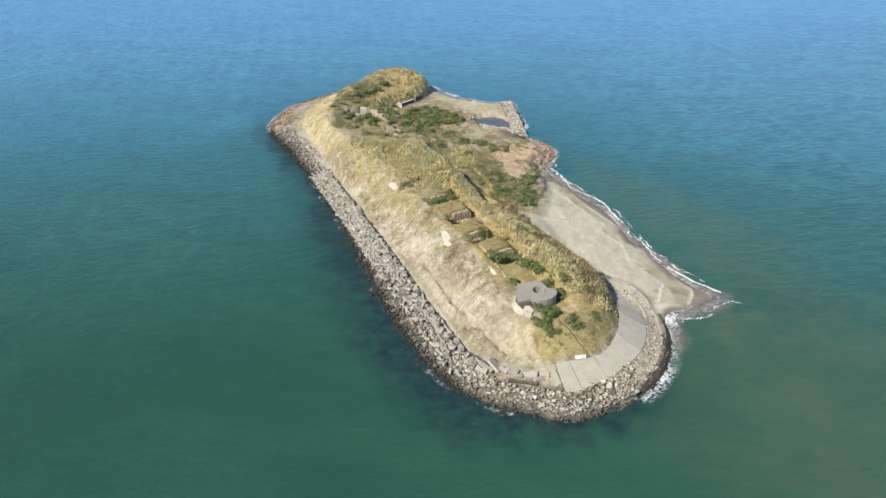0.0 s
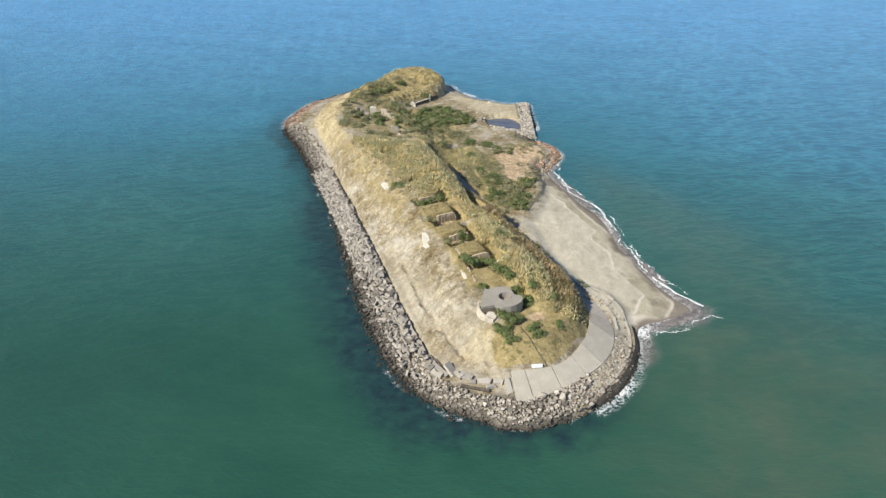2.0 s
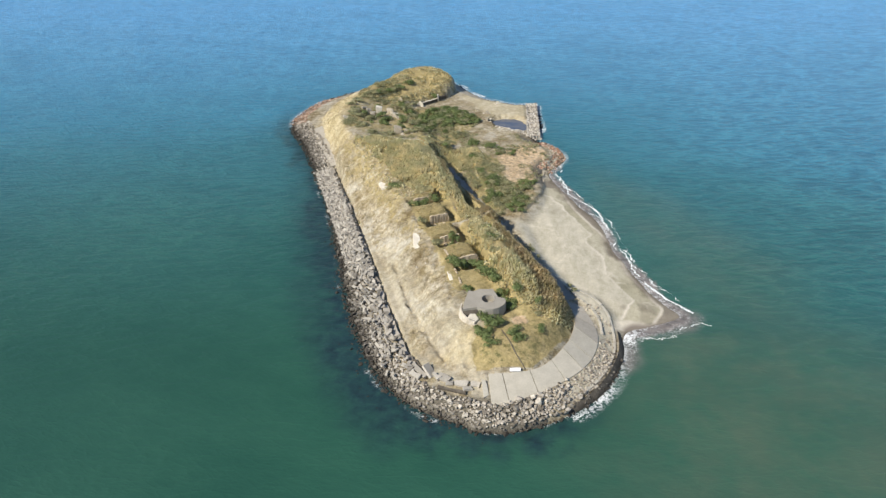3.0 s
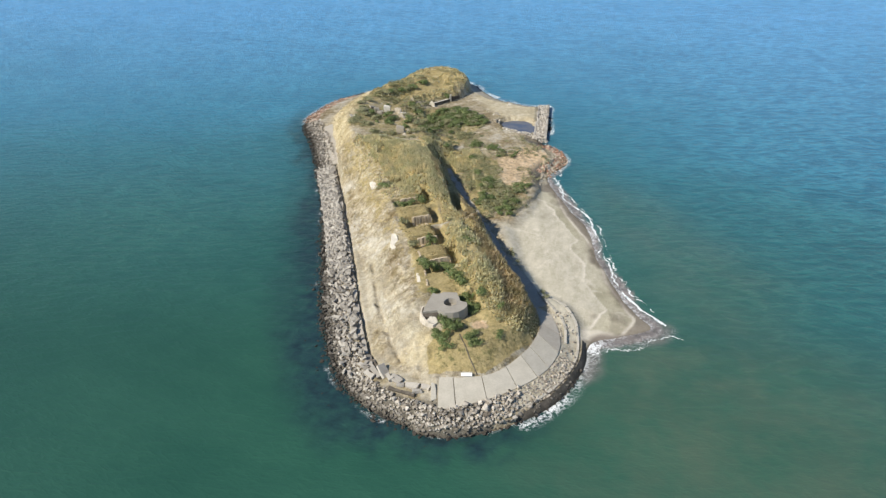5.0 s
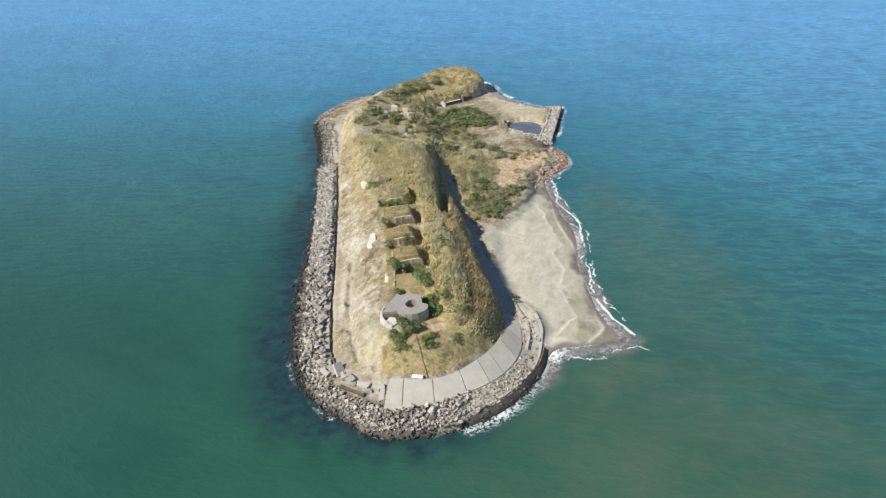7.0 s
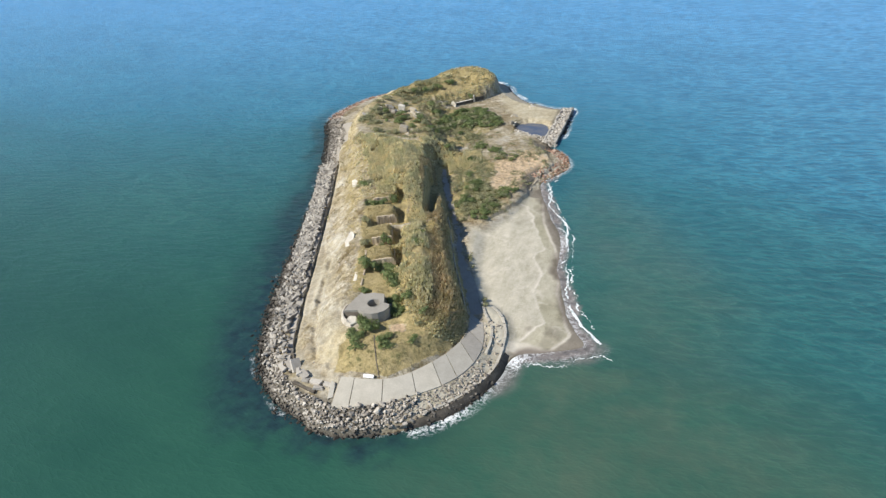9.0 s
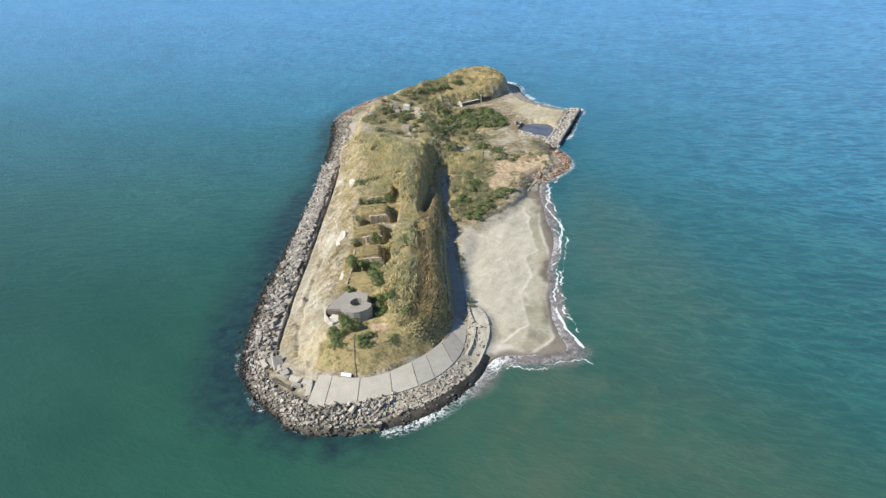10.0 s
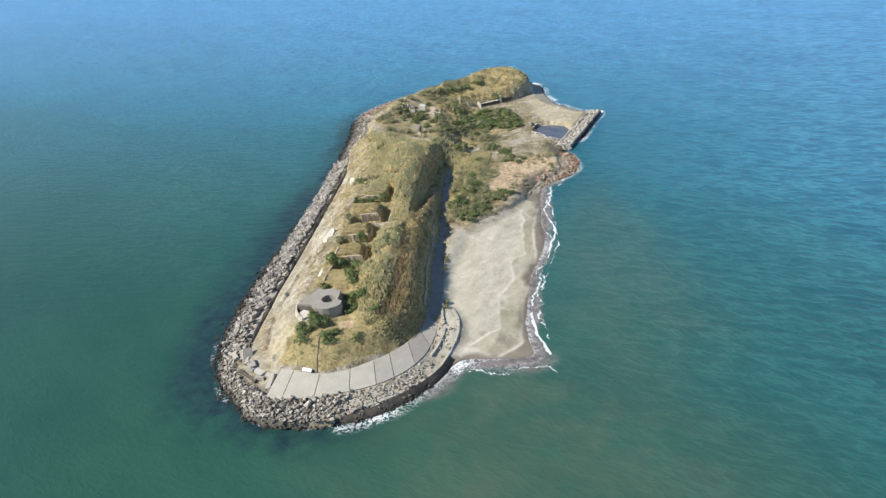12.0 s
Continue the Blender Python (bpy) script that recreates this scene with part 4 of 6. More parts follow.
def foam_line(line, offset, seed, broad):
    """A ragged ribbon of breaking foam along the shore."""
    pts = arc_samples(smooth(line, 6), np.linspace(0, 1, 520))
    tang = np.gradient(pts, axis=0)
    tang /= np.linalg.norm(tang, axis=1)[:, None]
    side = np.stack([-tang[:, 1], tang[:, 0]], -1)
    k = np.arange(520.0)
    shift = offset + 1.5 * lattice_noise(k / 60, k * 0, seed) + 0.5 * lattice_noise(k / 11, k * 0, seed + 1)
    wide = np.clip(broad * (0.25 + 0.9 * lattice_noise(k / 34, k * 0, seed + 2) + 0.4 * lattice_noise(k / 4, k * 0, seed + 3)), 0.0, 3)
    a, b = pts + side * (shift + wide * 0.3)[:, None], pts + side * (shift - wide)[:, None]
    rag = 0.18 * lattice_noise(k * 0.9, k * 0, seed + 4)
    V = np.vstack([np.column_stack([a, 0.05 + 0 * k]), np.column_stack([(a + b) / 2, 0.14 + 0.05 * rag]), np.column_stack([b + side * rag[:, None], 0.05 + 0 * k])])
    F = []
    for i in range(519):
        if wide[i] > 0.03 or wide[i + 1] > 0.03:
            F += [(i, i + 1, i + 521, i + 520), (i + 520, i + 521, i + 1041, i + 1040)]
    me = fast_mesh("foam", V, F, True)
    me.materials.append(FOAM)
    return tagged(new("breaking_wave", me), "thin line of white foam breaking along the beach", "wave foam", kind="stuff")


def arc_samples(line, ts):
    seg = np.r_[0, np.cumsum(np.hypot(*np.diff(line[:, :2], axis=0).T))]
    return np.stack([np.interp(np.array(ts) * seg[-1], seg, line[:, k]) for k in range(line.shape[1])], -1)


FOAM, nt_, b_ = material("sea_foam", 0.7)
nt_.links.new(ramp(nt_, noise_tex(nt_, 1.6, 6), [(0.38, (0.3, 0.38, 0.37)), (0.52, (0.8, 0.82, 0.81))]), b_.inputs["Base Color"])
EAST_BEACH = [(52, 258), (52.5, 247), (57, 236), (61, 227), (67, 215), (70, 204), (71.5, 194), (75, 184), (79.5, 173), (85.3, 165.2), (90, 160.6)]
foam_line(EAST_BEACH, 1.9, 301, 0.62)
foam_line(EAST_BEACH[3:9], 0.6, 311, 0.45)
foam_line(EAST_BEACH[:7], 3.1, 341, 0.5)
foam_line(EAST_BEACH[6:10], 2.9, 351, 0.45)
foam_line([(93.5, 158), (89.5, 155.8), (83, 152.6), (75, 149), (70, 146.5)], 1.4, 321, 0.4)
foam_line([(54, 263), (51, 258), (51.5, 248)], 1.2, 331, 0.8)

pond_bm = bmesh.new()
pond_bm.faces.new([pond_bm.verts.new((p[0] + (p[0] - 30) * 0.25, p[1] + (p[1] - 308) * 0.25, 0.55)) for p in POND[::-1]])
pond_bm.normal_update()
for f in pond_bm.faces:
    if f.normal.z < 0:
        f.normal_flip()
m_, nt_, b_ = material("pond_water", 0.05)
nt_.links.new(ramp(nt_, noise_tex(nt_, 0.2, 3), [(0.35, (0.075, 0.098, 0.145)), (0.65, (0.125, 0.135, 0.155))]), b_.inputs["Base Color"])
b_.inputs["IOR"].default_value, b_.inputs["Specular IOR Level"].default_value = 1.33, 0.5
tagged(part("pond", pond_bm, m_), "still dark blue pond behind the stone breakwater", "pond", kind="structure")


# ---- stones ----
def stone_mesh(name, flat=0.75, points=13, seed=0):
    """An angular broken stone about 1 m across."""
    r = random.Random(seed)
    bm = bmesh.new()
    for _ in range(points):
        v = Vector((r.gauss(0, 1), r.gauss(0, 1), r.gauss(0, 1))).normalized()
        p = Vector([math.copysign(abs(c) ** 0.7, c) for c in v]) * r.uniform(0.42, 0.56)
        bm.verts.new((p.x * r.uniform(0.9, 1.2), p.y, p.z * flat))
    res = bmesh.ops.convex_hull(bm, input=bm.verts)
    bmesh.ops.delete(bm, geom=[g for g in res["geom_interior"] if isinstance(g, bmesh.types.BMVert)], context="VERTS")
    bmesh.ops.triangulate(bm, faces=bm.faces)
    bm.normal_update()
    me = bpy.data.meshes.new(name)
    bm.to_mesh(me)
    bm.free()
    return me


STONES = [stone_mesh("boulder", 0.6 + 0.05 * (i % 5), 12 + i % 4, i) for i in range(12)]
STONE_ARRAYS = []
for me in STONES:
    me.materials.append(BOULDER)
    co = np.zeros(len(me.vertices) * 3)
    me.vertices.foreach_get("co", co)
    STONE_ARRAYS.append((co.reshape(-1, 3), np.array([p.vertices[:] for p in me.polygons])))
RED_STONES = []
for me in STONES[:6]:
    c = me.copy()
    c.materials.clear()
    c.materials.append(RED_STONE)
    RED_STONES.append(c)


def heap(name, places, mat):
    """Many stones joined: places are x, y, z, size."""
    V, F, n = [], [], 0
    for x, y, z, size in places:
        v, f = STONE_ARRAYS[rng.integers(len(STONE_ARRAYS))]
        q = Euler((rng.normal(0, 0.35), rng.normal(0, 0.35), rng.uniform(0, 6.3))).to_matrix()
        w = (v * size * rng.uniform(0.8, 1.25, 3)) @ np.array(q).T + (x, y, z)
        V.append(w)
        F.append(f + n)
        n += len(w)
    me = fast_mesh(name, np.vstack(V), np.vstack(F))
    me.materials.append(mat)
    return me


def scatter(x0, x1, y0, y1, gap):
    xs, ys = np.meshgrid(np.arange(x0, x1, gap), np.arange(y0, y1, gap))
    xs = xs + (np.arange(xs.shape[0]) % 2)[:, None] * gap / 2
    return (xs + rng.uniform(-0.42, 0.42, xs.shape) * gap).ravel(), (ys + rng.uniform(-0.42, 0.42, xs.shape) * gap).ravel()


def shore_depth(X, Y):
    d, _ = line_dist(X, Y, SHORE, True)
    return np.where(inside(X, Y, SHORE), d, -d)


def height_many(X, Y):
    i = np.clip(np.round((Y - gy[0]) / CELL).astype(int), 0, len(gy) - 1)
    j = np.clip(np.round((X - gx[0]) / CELL).astype(int), 0, len(gx) - 1)
    return H[i, j]


SX, SY = scatter(-92, 75, 100, 300, 0.86)
SD = shore_depth(SX, SY)
on_apron = region(SX, SY, np.vstack([APRON_IN[:, :2], APRON_OUT[::-1, :2]]), 0.1) > 0.5
limit = 8.6 - 2.2 * (1 - sstep(14, 34, np.hypot(SX - 33, SY - 113))) + 1.6 * fbm(SX, SY, 6, 3, 61)
reach = np.where(SX > 52, 2.2, limit)
band = (SD > -0.9) & (SD < reach) & ~on_apron & (region(SX, SY, BEACH, 1) < 0.2) & ((SX < 20) | (SY < 140)) & (SY < 300)
SX, SY, SD = SX[band], SY[band], SD[band]
size = np.clip(rng.lognormal(-0.2, 0.34, len(SX)), 0.45, 1.7) * np.where(SD < 2, 0.9, 1.0) * np.where(SY > 200, 0.85, 1.0)
SZ = height_many(SX, SY) + 0.25 + size * 0.15 + rng.uniform(-0.1, 0.3, len(SX)) + 0.4 * sstep(185, 225, SY) * sstep(0.5, 3.0, SD)
SX2, SY2 = scatter(-92, 47, 100, 300, 0.85)
SD2 = shore_depth(SX2, SY2)
small = (SD2 > -0.7) & (SD2 < 9.4 - 3.0 * (1 - sstep(14, 34, np.hypot(SX2 - 33, SY2 - 113))) + 2.0 * fbm(SX2, SY2, 5, 3, 63)) & (region(SX2, SY2, np.vstack([APRON_IN[:, :2], APRON_OUT[::-1, :2]]), 0.1) < 0.5) & ((SX2 < 20) | (SY2 < 140))
SX2, SY2 = SX2[small], SY2[small]
size2 = np.clip(rng.lognormal(-0.45, 0.35, len(SX2)), 0.3, 1.2)
SZ2 = height_many(SX2, SY2) + rng.uniform(0.0, 0.35, len(SX2)) + 0.4 * sstep(185, 225, SY2) * sstep(0.5, 3.0, SD2[small])
armour = empty("rock_armour", 20, 108, 0, 0, "bank of tumbled pale grey boulders with a dark tide line", "rock bank")
order = np.argsort(np.hypot(SX - 26, SY - 108))
for i in order[:300]:
    ob = new("boulder", STONES[rng.integers(len(STONES))])
    ob.parent = armour
    ob.matrix_parent_inverse = armour.matrix_world.inverted()
    ob.matrix_world = Matrix.LocRotScale((SX[i], SY[i], SZ[i]), Euler((rng.normal(0, 0.35), rng.normal(0, 0.35), rng.uniform(0, 6.3))), Vector(size[i] * rng.uniform(0.8, 1.25, 3)))
far = order[300:]
rest = new("boulder_bank", heap("boulder_bank", np.vstack([np.stack([SX, SY, SZ, size], -1)[far], np.stack([SX2, SY2, SZ2, size2], -1)]), BOULDER))
rest.parent = armour
rest.matrix_parent_inverse = armour.matrix_world.inverted()
tagged(rest, kind="stuff")

# smaller broken stone: along the apron, the far banks, the beach edges
FX, FY = scatter(-90, 66, 100, 382, 0.8)
FD = shore_depth(FX, FY)
ad, _ = line_dist(FX, FY, APRON_OUT[:, :2])
in_ring = region(FX, FY, np.vstack([APRON_IN[:, :2], APRON_OUT[::-1, :2]]), 0.1) > 0.5
near_apron = (ad < 4.5) & (FD > 1.6) & ~in_ring & (region(FX, FY, BEACH, 1) < 0.3) & (FX > 44) & ((FY < 140) | (rng.random(len(FX)) < 0.3))
north = (FY > 296) & (FD > -1.0) & (FD < 3.6 + 1.5 * fbm(FX, FY, 7, 3, 62)) & ~((FX > 36) & (FY < 335)) & (rng.random(len(FX)) < np.where(FX > -8, 0.05, 0.62))
low_flat = (FX > 42) & (FX < 60) & (FY > 285) & (FY < 300) & (FD > -0.6) & (FD < 4)
outer = (FX > 43.5) & (FY > 290) & (FY < 342) & (FD > -1.2) & (FD < 1.0)
pick = (near_apron & (FX < 50)) | low_flat | north | outer
fs = np.clip(rng.lognormal(-0.35, 0.3, len(FX)), 0.35, 1.3)
fs = np.where(near_apron & (FX > 50), fs * 0.6, fs)
rub = np.stack([FX, FY, height_many(FX, FY) + fs * 0.1, fs], -1)[pick]
tagged(new("shore_rubble", heap("shore_rubble", rub, BOULDER)), "pale broken stone rubble along the shore", "rubble", kind="stuff")
RX, RY = scatter(44, 68, 114, 160, 0.52)
gap_d, _ = line_dist(RX, RY, APRON_OUT[:, :2])
lie = (gap_d > 0.3) & (gap_d < 5.2) & (shore_depth(RX, RY) > 1.4) & ~(region(RX, RY, np.vstack([APRON_IN[:, :2], APRON_OUT[::-1, :2]]), 0.1) > 0.5) & (rng.random(len(RX)) < np.where(RY < 140, 0.92, 0.2))
rs = np.clip(rng.lognormal(-0.75, 0.35, len(RX)), 0.25, 1.0)
tagged(new("apron_rubble", heap("apron_rubble", np.stack([RX, RY, height_many(RX, RY) + rs * 0.15, rs], -1)[lie], RUBBLE)), "small pale rubble between the apron and the sea wall", "rubble", kind="stuff")
red = (((np.hypot(FX - 52, FY - 271) < 17) & (FX > 42) & (FD > -1) & (FD < 5.5)) | ((FX < -52) & (FY > 303) & (FY < 342) & (FD > -0.5) & (FD < 8))) & (rng.random(len(FX)) < 0.75)
rub = np.stack([FX, FY, height_many(FX, FY) + fs * 0.12, fs * 1.15], -1)[red]
tagged(new("brick_rubble", heap("brick_rubble", rub, RED_STONE)), "reddish brick and stone rubble at the water's edge", "rubble", kind="stuff")
tide_pick = (FD > -4.5) & (FD < 1.6) & (FX < 46) & (FY < 250) & (rng.random(len(FX)) < 0.1 + 0.06 * np.clip(FD + 2, 0, 3))
rub = np.stack([FX, FY, -0.32 + 0.2 * rng.random(len(FX)), fs * 0.75], -1)[tide_pick]
tagged(new("tide_rocks", heap("tide_rocks", rub, BOULDER)), "dark weed-grown rocks awash at low tide", "rocks", kind="stuff")


# ---- the concrete apron round the point ----
apron = empty("apron", 40, 120, 4, 0, "sloping apron of grey concrete panels with dark joints", "pavement", kind="structure")
JOINTS = (((32.0, 121.8), (33.2, 114.2)), ((35.6, 122.6), (37.5, 115.4)), ((42.4, 125.2), (44.7, 119.2)), ((48.2, 130.2), (51.8, 124.6)), ((51.4, 136.0), (56.3, 129.8)), ((53.2, 140.5), (58.6, 134.3)),
          ((54.9, 147.0), (60.8, 141.0)), ((54.7, 153.0), (60.5, 149.0)), ((53.0, 158.5), (58.8, 155.0)))


def along_line(line, p):
    """How far along a line, from 0 to 1, the place nearest to p lies."""
    fine = arc_samples(line, np.linspace(0, 1, 400))
    return float(np.argmin(np.hypot(fine[:, 0] - p[0], fine[:, 1] - p[1])) / 399)


ends = [(along_line(APRON_IN, a), along_line(APRON_OUT, b)) for a, b in JOINTS] + [(1.0, 1.0)]
for (a, oa), (b, ob_) in zip(ends[:-1], ends[1:]):
    i_, o_ = arc_samples(APRON_IN, np.linspace(a + 0.0015, b - 0.002, 6)), arc_samples(APRON_OUT, np.linspace(oa + 0.0015, ob_ - 0.002, 6))
    bm = bmesh.new()
    top_i = [bm.verts.new((*p[:2], p[2] + 0.1)) for p in i_]
    top_o = [bm.verts.new((*p[:2], p[2] + 0.1)) for p in o_]
    bot_i = [bm.verts.new((*p[:2], p[2] - 0.35)) for p in i_]
    bot_o = [bm.verts.new((*p[:2], p[2] - 0.35)) for p in o_]
    for k in range(5):
        bm.faces.new((top_o[k], top_o[k + 1], top_i[k + 1], top_i[k])).smooth = True
        bm.faces.new((bot_o[k], bot_i[k], bot_i[k + 1], bot_o[k + 1]))
        bm.faces.new((top_o[k], bot_o[k], bot_o[k + 1], top_o[k + 1]))
        bm.faces.new((top_i[k], top_i[k + 1], bot_i[k + 1], bot_i[k]))
    for k in (0, 5):
        bm.faces.new((top_o[k], top_i[k], bot_i[k], bot_o[k]))
    bmesh.ops.recalc_face_normals(bm, faces=bm.faces)
    for e in bm.edges:
        e.smooth = all(f.smooth for f in e.link_faces)
    part("panel", bm, ROAD if a > 0.66 else GREY_SLAB if a > 0.45 else SLAB, apron, m=apron.matrix_world.inverted())


def strip_mesh(left, right, thick, mat, name, lift=0.06):
    bm = bmesh.new()
    rows = []
    for a, b in zip(left, right):
        za, zb = (a[2] if len(a) > 2 else 2.42) + lift, (b[2] if len(b) > 2 else 2.42) + lift
        rows.append([bm.verts.new((a[0], a[1], za)), bm.verts.new((b[0], b[1], zb)), bm.verts.new((b[0], b[1], zb - thick)), bm.verts.new((a[0], a[1], za - thick))])
    for p, q in zip(rows[:-1], rows[1:]):
        for k in range(4):
            bm.faces.new((p[k], p[(k + 1) % 4], q[(k + 1) % 4], q[k]))
    bm.faces.new(rows[0])
    bm.faces.new(rows[-1][::-1])
    bmesh.ops.recalc_face_normals(bm, faces=bm.faces)
    return bm


ts = np.linspace(0.003, 1, 40)
tagged(part("road", strip_mesh(arc_samples(ROAD_W, ts), arc_samples(ROAD_E, ts), 0.4, ROAD, "road"), ROAD), "worn grey concrete road at the foot of the ridge", "road", kind="structure")


def wall_run(name, line, width, height, mat, label, step=2.2, gap=0.06, skip=0.0, base=-0.5, lean=0.0, group=""):
    """A low wall in blocks along a line; every block is a piece of its own."""
    thing = empty(name, line[0][0], line[0][1], 0, 0, label, "wall", group)
    pts = smooth(line, 6)
    total = np.hypot(*np.diff(pts[:, :2], axis=0).T).sum()
    n = max(2, int(total / step))
    for k in range(n):
        if random.random() < skip:
            continue
        a, b = arc_samples(pts, [(k + gap) / n, (k + 1 - gap * random.uniform(0.5, 1.5)) / n])
        d = Vector((b[0] - a[0], b[1] - a[1])).normalized()
        nrm = Vector((-d.y, d.x)) * width * random.uniform(0.85, 1.1) / 2
        za, zb = grid_height(a[0], a[1]), grid_height(b[0], b[1])
        h = height * random.uniform(0.8, 1.1)
        bm = bmesh.new()
        prism(bm, [(a[0] - nrm.x, a[1] - nrm.y), (b[0] - nrm.x, b[1] - nrm.y), (b[0] + nrm.x, b[1] + nrm.y), (a[0] + nrm.x, a[1] + nrm.y)],
              [za + base, zb + base, zb + base, za + base], [za + h, zb + h, zb + h, za + h], 0.06, 0.05)
        part("block", bm, mat, thing, m=thing.matrix_world.inverted())
    return thing


wall_run("kerb_wall", [(53, 168.5), (57, 161.5), (60.3, 157), (62, 151.5), (62.3, 146)], 0.7, 0.6, GREY_SLAB, "broken low concrete wall beside the apron road", 1.6, 0.05, 0.12)
wall_run("sea_wall", [(57.5, 166.5), (61.2, 163), (64.4, 157), (65.6, 150), (65.5, 142), (63, 134), (59, 126.8), (54, 121)], 0.8, 0.3, GREY_SLAB, "weathered concrete sea wall between sand and apron", 3.0, 0.02, 0.0, -1.2)
wall_run("edge_kerb", [(p[0], p[1]) for p in APRON_IN[1::3]] + [(48.5, 168)], 0.4, 0.35, CONCRETE, "low stone kerb at the foot of the grass", 1.5, 0.04, 0.08)
wall_run("ruined_wall", [(48.2, 259), (47.2, 250), (47.4, 243), (48.2, 238)], 0.6, 0.3, CONCRETE, "broken low wall between the flat and the sand", 1.3, 0.1, 0.5)
wall_run("drain", [(34.6, 136.4), (36.6, 132.8), (38.9, 128.8), (41.2, 125.4)], 0.3, 0.12, WEED_AND_SHADE, "narrow dark drain channel down the grass", 1.2, 0.0, 0.0)
wall_run("retaining_wall", [(p[0] - 0.5, p[1] - 0.25) for p in ROAD_W[1:17:3]], 0.45, 0.6, CONCRETE, "low pale retaining wall along the road", 3.5, 0.01, 0.0)
wall_run("parapet", [(13.0, 173.1), (16.3, 167.6), (20.0, 159.2), (22.2, 153.0)], 0.55, 0.3, STREAKED, "crumbled concrete parapet along the crest", 1.5, 0.08, 0.4)
# sloping weed-grown face below the sea wall
top_l = smooth([(66.8, 148.5, 1.7), (66.5, 141, 1.8), (63.9, 133, 1.9), (59.6, 125.4, 1.9), (54.5, 119.8, 1.6), (51, 117.2, 1.0)], 4)
foot_l = smooth([(68.6, 149, -0.6), (68.5, 140.6, -0.6), (65.6, 132.1, -0.6), (61.0, 123.9, -0.6), (55.3, 118.2, -0.6), (51.6, 116, -0.6)], 4)
tagged(part("revetment", strip_mesh(top_l, foot_l, 0.5, WEED_AND_SHADE, "revetment"), WEED_AND_SHADE), "dark wet sloping sea wall face covered with weed", "sea wall", kind="structure")

# ---- tilted slabs of the broken west sea wall ----
west = empty("broken_sea_wall", 0, 150, 2.5, 0, "line of broken tilted concrete sea wall slabs along the rocks", "sea wall")
wl = smooth(WALL_WEST[2:13], 6)
length = np.hypot(*np.diff(wl, axis=0).T).sum()


def swing(k):
    return random.uniform(-k, k)


pos = 0.0
while pos < length - 2:
    long_ = random.choice((1.3, 1.8, 2.4, 3.2, 4.4, 5.5)) * random.uniform(0.8, 1.15)
    a, b = arc_samples(wl, [pos / length, min(1, (pos + long_) / length)])
    d = Vector((b[0] - a[0], b[1] - a[1])).normalized()
    out_ = Vector((-d.y, d.x))
    if out_.x > 0:
        out_ = -out_
    mid = (a + b) / 2
    turn = math.degrees(math.atan2(d.y, d.x))
    lean = 1 if out_.dot(Vector((-d.y, d.x))) > 0 else -1
    wide = random.uniform(0.9, 1.8)
    cx, cy = mid[0] + out_.x * wide * 0.5, mid[1] + out_.y * wide * 0.5
    cz = grid_height(mid[0], mid[1]) + random.uniform(0.95, 1.5)
    bm = bmesh.new()
    prism(bm, [(-long_ / 2 + swing(0.3), -wide / 2 + swing(0.35)), (swing(0.6), -wide / 2 + swing(0.4)), (long_ / 2 + swing(0.3), -wide / 2 + swing(0.35)), (long_ / 2 + swing(0.4), swing(0.4)), (long_ / 2 + swing(0.3), wide / 2 + swing(0.3)), (swing(0.6), wide / 2 + swing(0.3)), (-long_ / 2 + swing(0.3), wide / 2 + swing(0.3))], -1.5, 0.2, 0.1, 0.06)
    part("slab", bm, TIP_SLAB, west, m=west.matrix_world.inverted() @ pose(cx, cy, cz, -lean * random.uniform(-10, 16), random.uniform(-6, 6), turn + random.uniform(-9, 9)))
    if random.random() < 0.6:
        # a second, lower slab broken off on the seaward side
        lx, ly = cx + out_.x * (wide * 0.5 + 1.0), cy + out_.y * (wide * 0.5 + 1.0)
        la, lb = long_ * random.uniform(0.3, 0.55), random.uniform(0.45, 0.95)
        bm = bmesh.new()
        prism(bm, [(-la + swing(0.3), -lb + swing(0.25)), (swing(0.6), -lb + swing(0.25)), (la + swing(0.3), -lb + swing(0.25)), (la + swing(0.3), lb + swing(0.25)), (-la + swing(0.3), lb + swing(0.25))], -0.6, 0.15, 0.08, 0.04)
        part("slab", bm, TIP_SLAB, west, m=west.matrix_world.inverted() @ pose(lx, ly, grid_height(lx, ly) + random.uniform(0.6, 1.0), random.uniform(-18, 18), random.uniform(-14, 14), turn + random.uniform(-16, 16)))
    pos += long_ + random.choice((0.05, 0.12, 0.3, 0.9))
